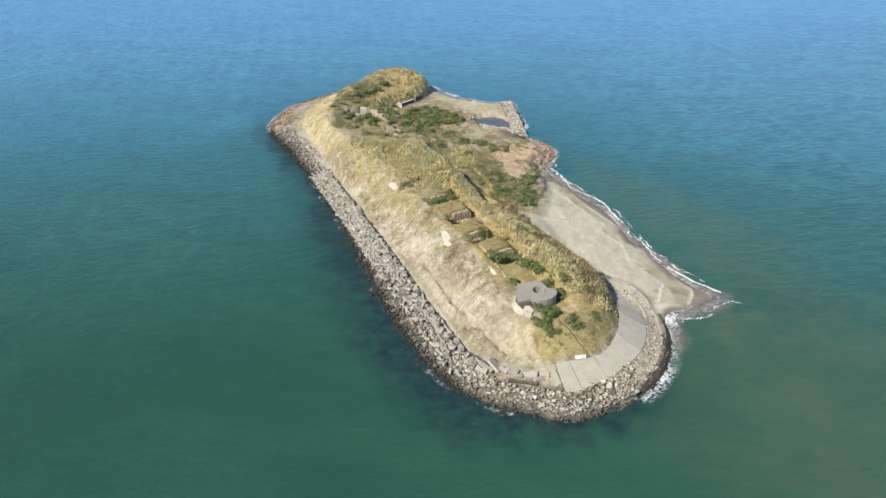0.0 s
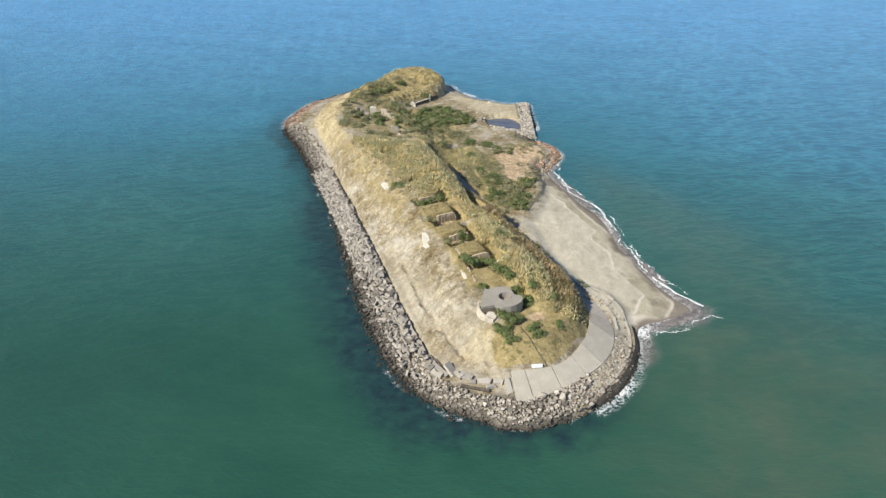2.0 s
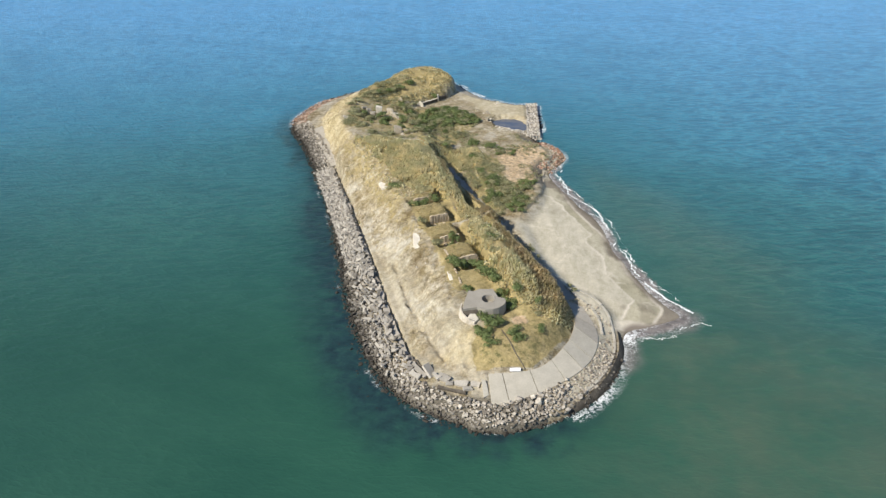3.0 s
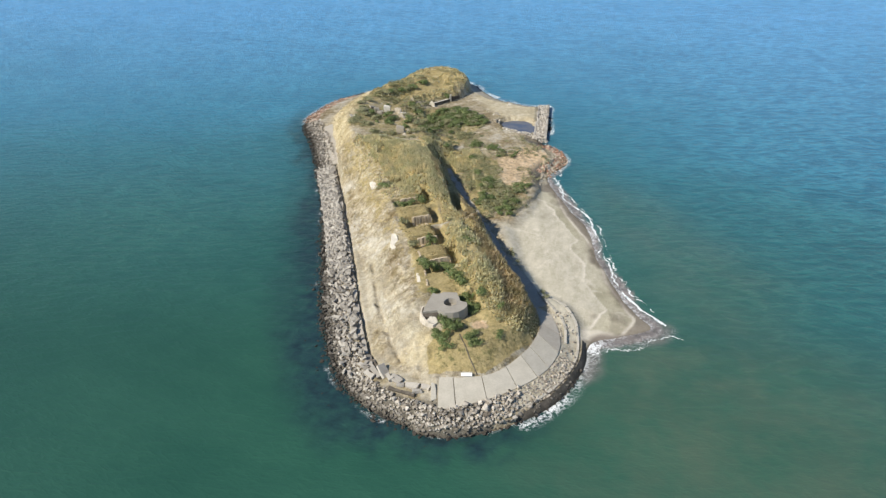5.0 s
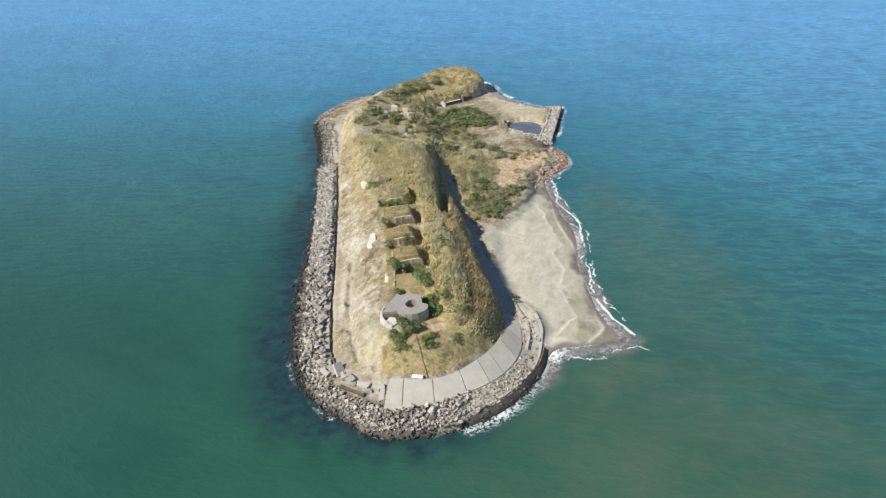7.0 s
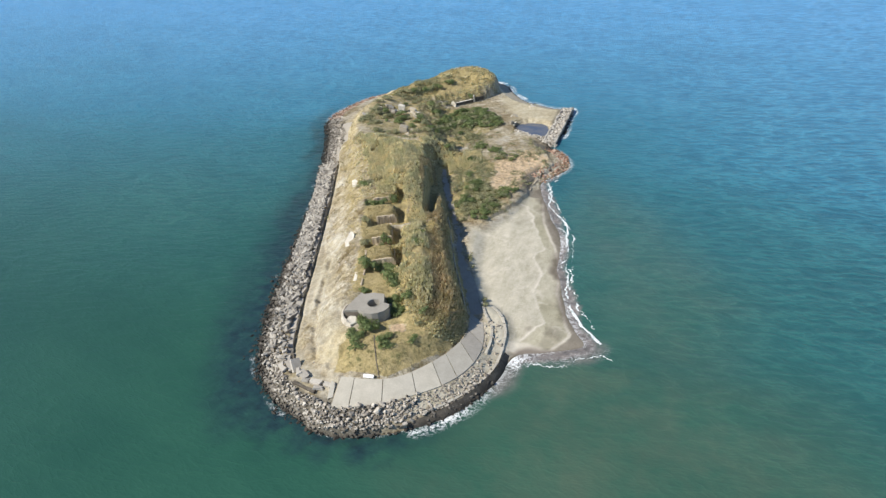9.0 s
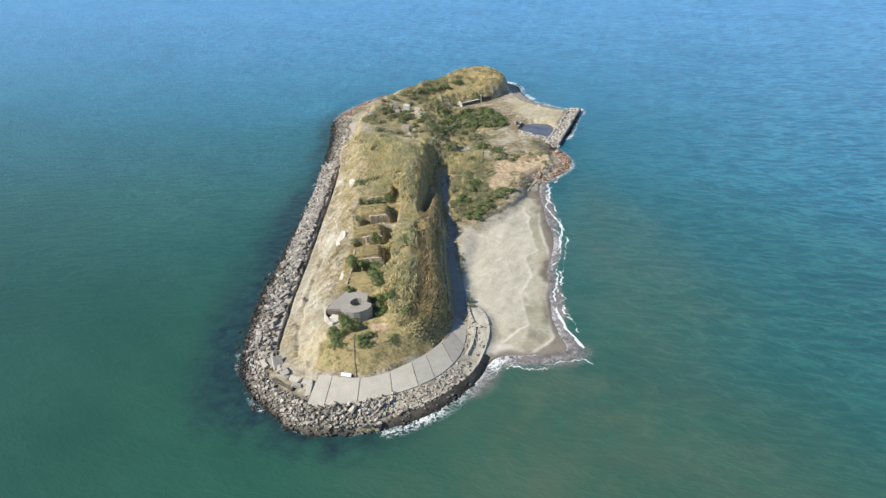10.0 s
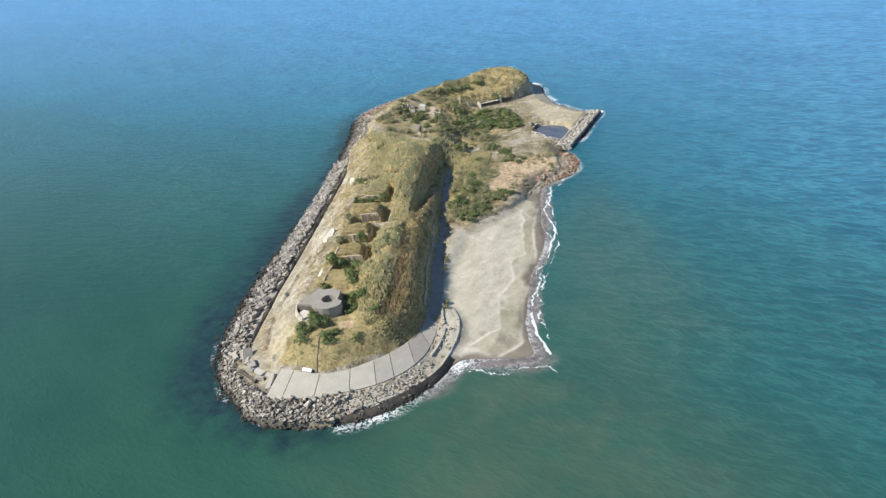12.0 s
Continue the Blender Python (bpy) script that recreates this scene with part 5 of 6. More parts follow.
for x, y, w, l, rx, ry, rz, mat in ((25.4, 120.2, 1.6, 3.4, 8, -3, -6, TIP_SLAB), (20.8, 121.9, 1.9, 4.0, 9, 4, -28, TIP_SLAB), (12.2, 128.3, 3.0, 3.6, -8, 10, -56, TIP_SLAB), (28.8, 120.2, 1.6, 2.4, 8, 5, 4, TIP_SLAB), (27.0, 118.7, 1.2, 2.2, -10, 8, 24, TIP_SLAB), (18.8, 122.4, 1.3, 2.6, 12, -9, -50, TIP_SLAB), (22.6, 120.2, 1.2, 2.0, -14, 6, 10, TIP_SLAB),
                                    (16.9, 124.4, 2.8, 4.2, -24, 26, -46, TIP_SLAB), (13.8, 127.6, 0.7, 5.4, 4, 0, -50, WEED_AND_SHADE), (31.4, 118.4, 1.1, 4.6, 4, 24, -76, GREY_SLAB), (23.0, 118.0, 0.8, 7.5, 6, 0, -10, WEED_AND_SHADE)):
    bm = bmesh.new()
    prism(bm, [(-l / 2 + swing(0.3), -w / 2 + swing(0.2)), (swing(0.7), -w / 2 + swing(0.25)), (l / 2 + swing(0.3), -w / 2 + swing(0.2)), (l / 2 + swing(0.35), w / 2 + swing(0.2)), (swing(0.7), w / 2 + swing(0.25)), (-l / 2 + swing(0.35), w / 2 + swing(0.2))], -0.5, 0.25, 0.1, 0.06)
    part("slab", bm, mat, west, m=west.matrix_world.inverted() @ pose(x, y, grid_height(x, y) + 0.55, rx, ry, rz))
# the jumble of long shards between the wall and the boulders
V_, F_, n_ = [], [], 0
pos = length * 0.04
while pos < length:
    a, b = arc_samples(wl, [pos / length, min(1, (pos + 1) / length)])
    d = Vector((b[0] - a[0], b[1] - a[1])).normalized()
    out_ = Vector((-d.y, d.x))
    far_on = min(1.0, max(0.3, (pos / length - 0.28) / 0.25))
    for away in np.arange(1.6, 8.2, 0.85):
        if random.random() > far_on:
            continue
        broad = away < 4.0 and random.random() < 0.28
        la, lb, th = (random.uniform(0.6, 1.3), random.uniform(0.45, 0.85), 0.2) if broad else (random.uniform(0.6, 1.7), random.uniform(0.18, 0.5), random.uniform(0.12, 0.3))
        x, y = a[0] + out_.x * (away + swing(0.4)), a[1] + out_.y * (away + swing(0.4))
        m_ = pose(x, y, grid_height(x, y) + random.uniform(0.75, 1.35), swing(14 if broad else 34), swing(12 if broad else 26), math.degrees(math.atan2(d.y, d.x)) + random.gauss(0, 32))
        for c in ((-1, -1, -1), (1, -1, -1), (1, 1, -1), (-1, 1, -1), (-1, -1, 1), (1, -1, 1), (1, 1, 1), (-1, 1, 1)):
            V_.append(tuple(m_ @ Vector((c[0] * la * random.uniform(0.75, 1.05), c[1] * lb * random.uniform(0.7, 1.1), c[2] * th))))
        F_ += [tuple(n_ + i for i in f) for f in ((3, 2, 1, 0), (4, 5, 6, 7), (0, 1, 5, 4), (1, 2, 6, 5), (2, 3, 7, 6), (3, 0, 4, 7))]
        n_ += 8
    pos += 0.75
shard_mesh = fast_mesh("slab_shards", V_, F_)
shard_mesh.materials.append(TIP_SLAB)
shards = new("slab_shards", shard_mesh)
shards.parent = west
shards.matrix_parent_inverse = west.matrix_world.inverted()
tagged(shards, kind="stuff")
# level concrete path beyond the end of the wall
tagged(part("pavement", strip_mesh(np.column_stack([LANE_L, 0 * LANE_L[:, 0] + 2.75]), np.column_stack([LANE_R, 0 * LANE_R[:, 0] + 2.85]), 0.5, LANE, "pavement"), LANE), "level pale concrete path along the foot of the slope", "path", kind="structure")


# ---- the battery ----
def row_pose(u, v, z):
    return pose(ROW[0] + u * RU[0] + v * RV[0], ROW[1] + u * RU[1] + v * RV[1], z, 0, 0, ROW[2])


gun = new("gun_platform")
gun.matrix_world = row_pose(0, 0, 0) @ Matrix.Diagonal((0.94, 0.94, 1, 1))
tagged(gun, "grey concrete gun platform with a round pit", "gun platform")
deck = bmesh.new()
ring_r, ring_c = 1.95, (-0.15, -0.28)
outline = [(-9.08, -2.23), (-6.58, 1.87), (-3.81, 5.82), (-2.87, 4.85), (-0.25, 5.05), (3.01, 3.71), (2.97, 1.33), (2.8, -0.62), (4.35, -1.78), (4.13, -3.35), (2.87, -4.61), (0.91, -5.39), (-0.9, -5.41), (-3.17, -4.71), (-4.71, -2.83)]
angles = [math.atan2(p[1] - ring_c[1], p[0] - ring_c[0]) for p in outline]
order_ = sorted(range(len(outline)), key=lambda i: angles[i])
outer = [outline[i] for i in order_]
inner = [(ring_c[0] + ring_r * math.cos(angles[i]), ring_c[1] + ring_r * math.sin(angles[i])) for i in order_]
Z_DECK = 13.0
to = [deck.verts.new((*p, Z_DECK)) for p in outer]
ti = [deck.verts.new((*p, Z_DECK)) for p in inner]
bo = [deck.verts.new((p[0] * 1.01, p[1] * 1.01, 9.0)) for p in outer]
bi = [deck.verts.new((*p, 11.0)) for p in inner]
n = len(outer)
for i in range(n):
    j = (i + 1) % n
    deck.faces.new((to[i], to[j], ti[j], ti[i]))
    deck.faces.new((bo[i], bo[j], to[j], to[i]))
    deck.faces.new((ti[i], ti[j], bi[j], bi[i]))
deck.faces.new(bi)
bmesh.ops.recalc_face_normals(deck, faces=deck.faces)
deck_ob = part("deck", deck, DECK, gun)
rim = bmesh.new()
for i in range(28):
    a0, a1 = 2 * math.pi * i / 28, 2 * math.pi * (i + 1) / 28
    q = [rim.verts.new((ring_c[0] + r * math.cos(a), ring_c[1] + r * math.sin(a), z)) for a, r, z in ((a0, 1.9, 11.05), (a1, 1.9, 11.05), (a1, 1.9, 13.04), (a0, 1.9, 13.04), (a0, 2.1, 13.04), (a1, 2.1, 13.04), (a1, 2.1, 12.9), (a0, 2.1, 12.9))]
    rim.faces.new((q[1], q[0], q[3], q[2]))
    rim.faces.new((q[2], q[3], q[4], q[5]))
    rim.faces.new((q[5], q[4], q[7], q[6]))
bmesh.ops.remove_doubles(rim, verts=rim.verts, dist=0.001)
part("pit_rim", rim, DECK, deck_ob)
# wing wall: the dark material paints the shade on its face
skirt = bmesh.new()
prism(skirt, [(-8.78, -2.98), (-4.41, -3.68), (-4.61, -2.73), (-8.78, -2.13)], 8.6, [11.6, 11.2, 12.4, 12.6], 0.05, 0.05)
part("wing_wall", skirt, WEED_AND_SHADE, gun, "concrete wing wall with its shade painted dark")
flank = bmesh.new()
line_ = smooth([(-8.3, 0.9), (-9.2, -0.7), (-9.6, -2.4), (-9.3, -4.1), (-8.3, -5.5), (-6.9, -6.3)], 3)
rows_ = []
for k, (x, y) in enumerate(line_):
    out_x, out_y = x / math.hypot(x, y), y / math.hypot(x, y)
    zt = 12.8 - 1.9 * (k / (len(line_) - 1)) ** 2.2 - 0.12 * (k % 3 == 1)
    rows_.append([flank.verts.new(p) for p in ((x - out_x * 0.45, y - out_y * 0.45, zt), (x, y, zt - 0.05), (x + out_x * 0.8, y + out_y * 0.8, 9.0), (x - out_x * 0.45, y - out_y * 0.45, 8.4))])
for p, q in zip(rows_[:-1], rows_[1:]):
    for k in range(4):
        flank.faces.new((p[k], p[(k + 1) % 4], q[(k + 1) % 4], q[k]))
flank.faces.new(rows_[0])
flank.faces.new(rows_[-1][::-1])
bmesh.ops.recalc_face_normals(flank, faces=flank.faces)
part("side_wall", flank, FLANK, gun, "pale weathered curved concrete flank")
pale_block = bmesh.new()
prism(pale_block, [(-1.3, -1.5), (1.2, -1.1), (1.4, 0.9), (0.1, 1.5), (-1.2, 1.0)], -1.6, [1.1, 0.5, 0.9, 1.5, 1.5], 0.15, 0.1)
part("fallen_block", pale_block, PALE, gun, "pale weathered fallen concrete block", m=pose(-6.59, -4.53, 10.2, 6, -8, 20))
slot = bmesh.new()
box(slot, 2.4, 5.0, 0.6, 3.2, 8.8, 9.9, 0.05, 0.05)
part("step", slot, DECK, gun)

def broken_wall(x0, x1, y0, y1, z0, z1, bite, rough=0.1):
    """A wall between x0 and x1 whose top edge is bitten and crumbled."""
    bm = bmesh.new()
    n = max(3, int((x1 - x0) / 0.7))
    rows = []
    for k in range(n + 1):
        x = x0 + (x1 - x0) * k / n
        z = z1 - bite * random.random() ** 1.5 - (bite if k in (0, n) else 0)
        y = y0 + random.uniform(-rough, rough)
        rows.append([bm.verts.new(p) for p in ((x, y, z0), (x, y1, z0), (x, y1, z + random.uniform(-0.1, 0.1)), (x, y + 0.06, z))])
    for p, q in zip(rows[:-1], rows[1:]):
        for k in range(4):
            bm.faces.new((p[k], p[(k + 1) % 4], q[(k + 1) % 4], q[k]))
    bm.faces.new(rows[0])
    bm.faces.new(rows[-1][::-1])
    bmesh.ops.recalc_face_normals(bm, faces=bm.faces)
    return bm


for fu, v0, v1, top, low in FACES:
    cas = new("casemate")
    cas.matrix_world = row_pose(fu, 0, 0)
    tagged(cas, "earth-covered concrete casemate with a stained front wall", "casemate", "casemates along the battery")
    face = part("front_wall", broken_wall(v0 + 0.9, v1 + 0.2, -1.3, -0.7, 9.0, top - 0.35, 0.28), STREAKED, cas)
    w = bmesh.new()
    box(w, v1 + 0.2, v1 + 0.55, -1.25, 5.6, 9.0, top - 1.7, 0.1, 0.06)
    part("side_wall", w, STREAKED, cas)
    for k in range(6 if low < 9.5 else 0):
        x = v0 + 1.6 + k * (v1 - v0 - 2.2) / 5.0
        w = bmesh.new()
        box(w, x - 0.16, x + 0.16, -1.42, -1.2, 9.0, top - 0.8 - 0.3 * random.random(), 0.05, 0.03)
        part("pier", w, CONCRETE, face)
    for k in range(3):
        x = v0 + 2.0 + 1.9 * k + random.uniform(-0.4, 0.4)
        w = bmesh.new()
        box(w, x - 0.5, x + 0.4, -2.3 - random.random(), -1.5, low - 0.5, low + random.uniform(0.15, 0.5), 0.15, 0.06)
        part("fallen_block", w, STREAKED, cas)


# ---- pale fragments on the slope, and the board on the grass ----
def fragment(name, x, y, z, outline, h, turn, tilt, mat, label, category):
    bm = bmesh.new()
    prism(bm, outline, -0.8, h, 0.12, 0.08)
    part_ob = part(name, bm, mat)
    part_ob.matrix_world = pose(x, y, z, tilt, 0, turn)
    return tagged(part_ob, label, category)


zz = grid_height
fragment("concrete_fragment", 6.0, 176, zz(6, 176) - 0.1, [(-1.2, -3.2), (0.8, -3.6), (2.2, -2.3), (1.9, -0.9), (1.0, 0.6), (1.0, 2.2), (0.4, 4.1), (-0.7, 4.3), (-1.0, 2.4), (-1.2, 0.6), (-1.7, -1.2)], 0.5, 20, 8, PALE, "pale broken concrete fragment on the eroded slope", "concrete fragment")
fragment("concrete_fragment", -12.6, 214, zz(-12.6, 214) - 0.1, [(-2.0, 1.6), (-1.6, 0.1), (-0.9, -1.6), (0.7, -2.0), (2.5, 0.1), (2.0, 1.1), (0.4, 1.3), (-0.9, 2.1)], 0.35, 10, 8, PALE, "pale broken concrete block at the crest of the slope", "concrete fragment")
fragment("concrete_fragment", 18.5, 156.5, zz(18.5, 156.5), [(-0.5, -2.0), (0.5, -2.1), (0.7, 1.8), (-0.2, 2.2)], 0.35, 22, 6, PALE, "narrow pale concrete strip near the gun platform", "concrete fragment")
board = empty("sign_board", 38.6, 124.7, zz(38.6, 124.7), 8, "fallen white board lying on the dry grass", "sign board")
bm = bmesh.new()
box(bm, -1.4, 1.4, -0.45, 0.45, 0.25, 0.37, 0.03, 0.03)
m_, nt_, b_ = material("white_paint", 0.6)
nt_.links.new(ramp(nt_, noise_tex(nt_, 2.0, 4), [(0.3, (0.72, 0.72, 0.7)), (0.6, (0.86, 0.86, 0.84))]), b_.inputs["Base Color"])
part("panel", bm, m_, board, m=pose(0, 0, 0.25, 32, 0, 0))
for x in (-1.0, 1.0):
    bm = bmesh.new()
    box(bm, x - 0.06, x + 0.06, -0.06, 0.06, -0.3, 0.6)
    part("post", bm, m_, board)
bm = bmesh.new()
box(bm, -1.0, 1.0, -0.08, -0.02, 0.2, 0.3)
part("rail", bm, m_, board)

PX, PY = scatter(-40, 32, 122, 270, 1.6)
lie = inside(PX, PY, FOOT) & (line_dist(PX, PY, TOP, True)[0] < 14) & ~inside(PX, PY, TOP) & (PX < 30) & (rng.random(len(PX)) < 0.14)
ps = np.clip(rng.lognormal(-1.0, 0.4, len(PX)), 0.2, 0.9)
tagged(new("slope_stones", heap("slope_stones", np.stack([PX, PY, height_many(PX, PY), ps], -1)[lie], BOULDER)), "pale stones and concrete crumbs on the eroded slope", "stones", kind="stuff")

# ---- ruins in the basin and at the hill's foot ----
RUINS = ((-31.5, 296, 2.6, 1.6, 3.4, 8, "tall pale concrete ruin standing in the scrub"), (-26.5, 298, 3.4, 1.4, 1.8, -20, "broken concrete wall fragment in the scrub"), (-35.5, 293, 2.4, 1.8, 2.2, 30, "leaning concrete block among bushes"),
         (-38.5, 296.5, 3.2, 1.6, 1.7, 50, "grey concrete rubble block among bushes"), (-33.5, 290.5, 2.0, 1.6, 1.8, 15, "grey concrete rubble block among bushes"), (-41, 291, 2.2, 1.4, 1.4, -12, "grey concrete rubble block among bushes"),
         (-24, 293, 3.0, 1.2, 1.2, -38, "broken concrete wall fragment in the scrub"), (-21.5, 290, 2.6, 1.1, 1.0, -50, "broken concrete wall fragment in the scrub"), (-17, 267.5, 3.2, 2.6, 2.9, 12, "square grey concrete block in the scrub"),
         (-12.4, 268.6, 3.4, 1.8, 1.4, -5, "low grey concrete block in the scrub"), (-44, 281, 1.6, 1.2, 1.0, 20, "small pale stone block on the slope"), (20, 310, 2.2, 1.6, 1.5, 60, "dark concrete block at the pond's edge"),
         (19.5, 318, 1.8, 1.2, 1.2, 10, "concrete block near the pond"), (24, 335, 1.6, 1.4, 0.9, 25, "pale concrete block on the sand"))
for x, y, w, l, h, turn, label in RUINS:
    w, l, h = 1.1 * w, 1.1 * l, 1.1 * h
    thing = empty("concrete_ruin", x, y, zz(x, y) - 0.4, turn, label, "concrete ruin", "ruins of the fort")
    bm = bmesh.new()
    prism(bm, [(-w / 2, -l / 2), (w / 2, -l / 2 * 0.8), (w / 2 * 0.95, l / 2), (-w / 2 * 0.9, l / 2)], 0, [h + 0.5, h - 0.6, h - 0.1, h + 0.6], 0.42, 0.14)
    part("block", bm, PALE if "pale" in label else CONCRETE, thing)
    for k in range(5):
        st = STONE_ARRAYS[random.randrange(len(STONE_ARRAYS))]
        bm = bmesh.new()
        vs = [bm.verts.new(c) for c in st[0] * (random.uniform(0.5, 0.9) * w, random.uniform(0.5, 0.9) * l, random.uniform(0.4, 0.8))]
        for f in st[1]:
            bm.faces.new([vs[q] for q in f])
        a_ = random.uniform(0, 6.3)
        part("fallen_piece", bm, CONCRETE if k % 2 else PALE, thing, m=pose(w * random.uniform(0.6, 1.0) * math.cos(a_), l * random.uniform(0.7, 1.3) * math.sin(a_), random.uniform(0.3, 0.6), swing(20), swing(20), math.degrees(a_)))

# the gabled ruin with its long retaining wall
ruin = empty("gabled_ruin", -16, 325.2, zz(-16, 324) - 0.3, 47, "small gabled concrete ruin with a long retaining wall", "ruin")
bm = bmesh.new()
f_ = [bm.verts.new(p) for p in ((-1.6, -0.2, 0), (1.6, -0.2, 0), (1.6, -0.2, 1.9), (0, -0.2, 3.3), (-1.6, -0.2, 1.9))]
g_ = [bm.verts.new((v.co.x, 0.25, v.co.z)) for v in f_]
bm.faces.new(f_)
bm.faces.new(g_[::-1])
for i in range(5):
    bm.faces.new((f_[i], g_[i], g_[(i + 1) % 5], f_[(i + 1) % 5]))
bmesh.ops.recalc_face_normals(bm, faces=bm.faces)
part("gable", bm, PALE, ruin, "pale gable wall", m=pose(0, 0, 0, 0, 0, -60))
# wall face much darker than the coping on top of it
bm = bmesh.new()
box(bm, 0.6, 12.5, 0.4, 0.9, 0, 1.45, 0.08, 0.05)
part("retaining_wall", bm, WEED_AND_SHADE, ruin)
bm = bmesh.new()
box(bm, 0.6, 12.5, 0.3, 1.0, 1.46, 1.68, 0.05, 0.03)
part("coping", bm, PALE, ruin, "pale concrete coping")
bm = bmesh.new()
box(bm, 12.0, 12.9, 0.2, 1.1, 0, 3.6, 0.05, 0.05)
part("pillar", bm, PALE, ruin, "pale square pillar")
bm = bmesh.new()
box(bm, 13.5, 18.5, 0.6, 1.1, 0, 2.2, 0.1, 0.05)
part("retaining_wall", bm, WEED_AND_SHADE, ruin)

# ---- the breakwater beside the pond ----
water_break = empty("breakwater", 44, 310, 0, 0, "straight stone breakwater with a rubble core", "breakwater")
for xa, xb, ya, yb, wdt in ((40.3, 39.4, 294, 336, 0.8), (45.9, 44.1, 292, 338.5, 0.9)):
    k = 0
    while k < 18:
        t0, t1 = k / 18, (k + 0.93) / 18
        bm = bmesh.new()
        x0, x1, y0, y1 = xa + (xb - xa) * t0, xa + (xb - xa) * t1, ya + (yb - ya) * t0, ya + (yb - ya) * t1
        prism(bm, [(x0 - wdt / 2, y0), (x0 + wdt / 2, y0), (x1 + wdt / 2, y1), (x1 - wdt / 2, y1)], -1.0, 1.9 + random.uniform(-0.2, 0.25), 0.1, 0.06)
        part("block", bm, TIP_SLAB, water_break, m=water_break.matrix_world.inverted())
        k += 1
bx, by = scatter(40.3, 45.6, 292, 338, 0.8)
bx = bx - 1.2 * (by - 292) / 46
bz = 1.55 + rng.uniform(-0.2, 0.2, len(bx))
core = new("rubble_core", heap("rubble_core", np.stack([bx, by, bz, rng.uniform(0.5, 1.15, len(bx))], -1), BREAK_STONE))
core.parent = water_break
core.matrix_parent_inverse = water_break.matrix_world.inverted()
tagged(core, kind="stuff")

QX, QY = scatter(24, 47, 288, 302, 0.75)
bank_d = line_dist(QX, QY, [(26, 301.5), (31, 298.2), (37, 297), (41, 294.6), (45, 291.5)])[0]
lie = bank_d < 1.7 + 0.8 * fbm(QX, QY, 4, 2, 65)
qs = rng.uniform(0.4, 1.0, len(QX))
tagged(new("pond_bank", heap("pond_bank", np.stack([QX, QY, np.maximum(height_many(QX, QY), 0.4) + 0.15, qs], -1)[lie], BREAK_STONE)), "low bank of pale rubble at the pond's edge", "rubble", kind="stuff")


# ---- grass and reeds ----
def tufts(name, X, Y, tall, spread, blades, mat, label, category, thick=0.07, lean_low=0.15, lean_high=0.6):
    """Clumps of bent blades, one joined mesh."""
    n = len(X)
    Z = height_many(X, Y)
    k = blades
    ang = -0.5 + rng.normal(0, 0.6, (n, k)) + 0.9 * fbm(X, Y, 2, 3, 77)[:, None]
    off = rng.uniform(0, 1, (n, k)) ** 0.7 * spread
    oa = rng.uniform(0, 2 * math.pi, (n, k))
    bx_, by_ = X[:, None] + off * np.cos(oa), Y[:, None] + off * np.sin(oa)
    h = tall[:, None] * rng.uniform(0.6, 1.2, (n, k))
    lean = h * rng.uniform(lean_low, lean_high, (n, k))
    wdt = thick * (0.6 + 0.9 * rng.random((n, k)))
    cx_, cy_ = np.cos(ang), np.sin(ang)
    z0 = Z[:, None] - 0.15
    zero = np.zeros_like(h)
    rows_ = [(bx_ - cy_ * wdt, by_ + cx_ * wdt, z0 + zero), (bx_ + cy_ * wdt, by_ - cx_ * wdt, z0 + zero),
             (bx_ + cx_ * lean * 0.35 + cy_ * wdt * 1.5, by_ + cy_ * lean * 0.35 - cx_ * wdt * 1.5, z0 + h * 0.65), (bx_ + cx_ * lean * 0.35 - cy_ * wdt * 1.5, by_ + cy_ * lean * 0.35 + cx_ * wdt * 1.5, z0 + h * 0.65),
             (bx_ + cx_ * lean, by_ + cy_ * lean, z0 + h)]
    V = np.stack([np.stack(r, -1) for r in rows_], 2).reshape(-1, 3)
    base = (np.arange(n * k) * 5)[:, None, None]
    F = (base + np.array([[0, 1, 2], [0, 2, 3], [3, 2, 4]])[None]).reshape(-1, 3)
    me = fast_mesh(name, V, F)
    me.materials.append(mat)
    return tagged(new(name, me), label, category, kind="stuff")


def cover(polys, gap, drop=0.0, soft=1.5, ragged=0.3):
    X, Y = scatter(-64, 58, 118, 374, gap)
    m = np.zeros(len(X), bool)
    for p in polys:
        m |= region(X, Y, p, soft) + ragged * fbm(X, Y, 7, 4, 71) > 0.5
    z = height_many(X, Y)
    m &= (rng.random(len(X)) > drop) & (line_dist(X, Y, TRACK)[0] > 0.8)
    m &= ~inside(X, Y, np.vstack([ROAD_W - 0.3, ROAD_E[::-1]])) & ~inside(X, Y, np.vstack([APRON_IN[:, :2], APRON_OUT[::-1, :2]]))
    return X[m], Y[m]


def off_masonry(X, Y):
    u = (X - ROW[0]) * RU[0] + (Y - ROW[1]) * RU[1]
    v = (X - ROW[0]) * RV[0] + (Y - ROW[1]) * RV[1]
    ok = ~((u > -7.5) & (u < 6.2) & (v > -9.5) & (v < 5))
    for fu, v0, v1, top, low in FACES:
        ok &= ~((u > fu - 2.4) & (u < fu + 0.4) & (v > v0 - 0.5) & (v < v1 + 1.5))
    ok &= (line_dist(X, Y, ROAD_W)[0] > 1.6) & (line_dist(X, Y, LANE_R)[0] > 1.2)
    ok &= line_dist(X, Y, [(-10, 212), (-5, 216.5), (0, 219.5), (5, 220)])[0] > 0.9
    return ok & (line_dist(X, Y, [(22, 204), (18.5, 213), (14.5, 223.5), (10.5, 233)])[0] > 2.6)


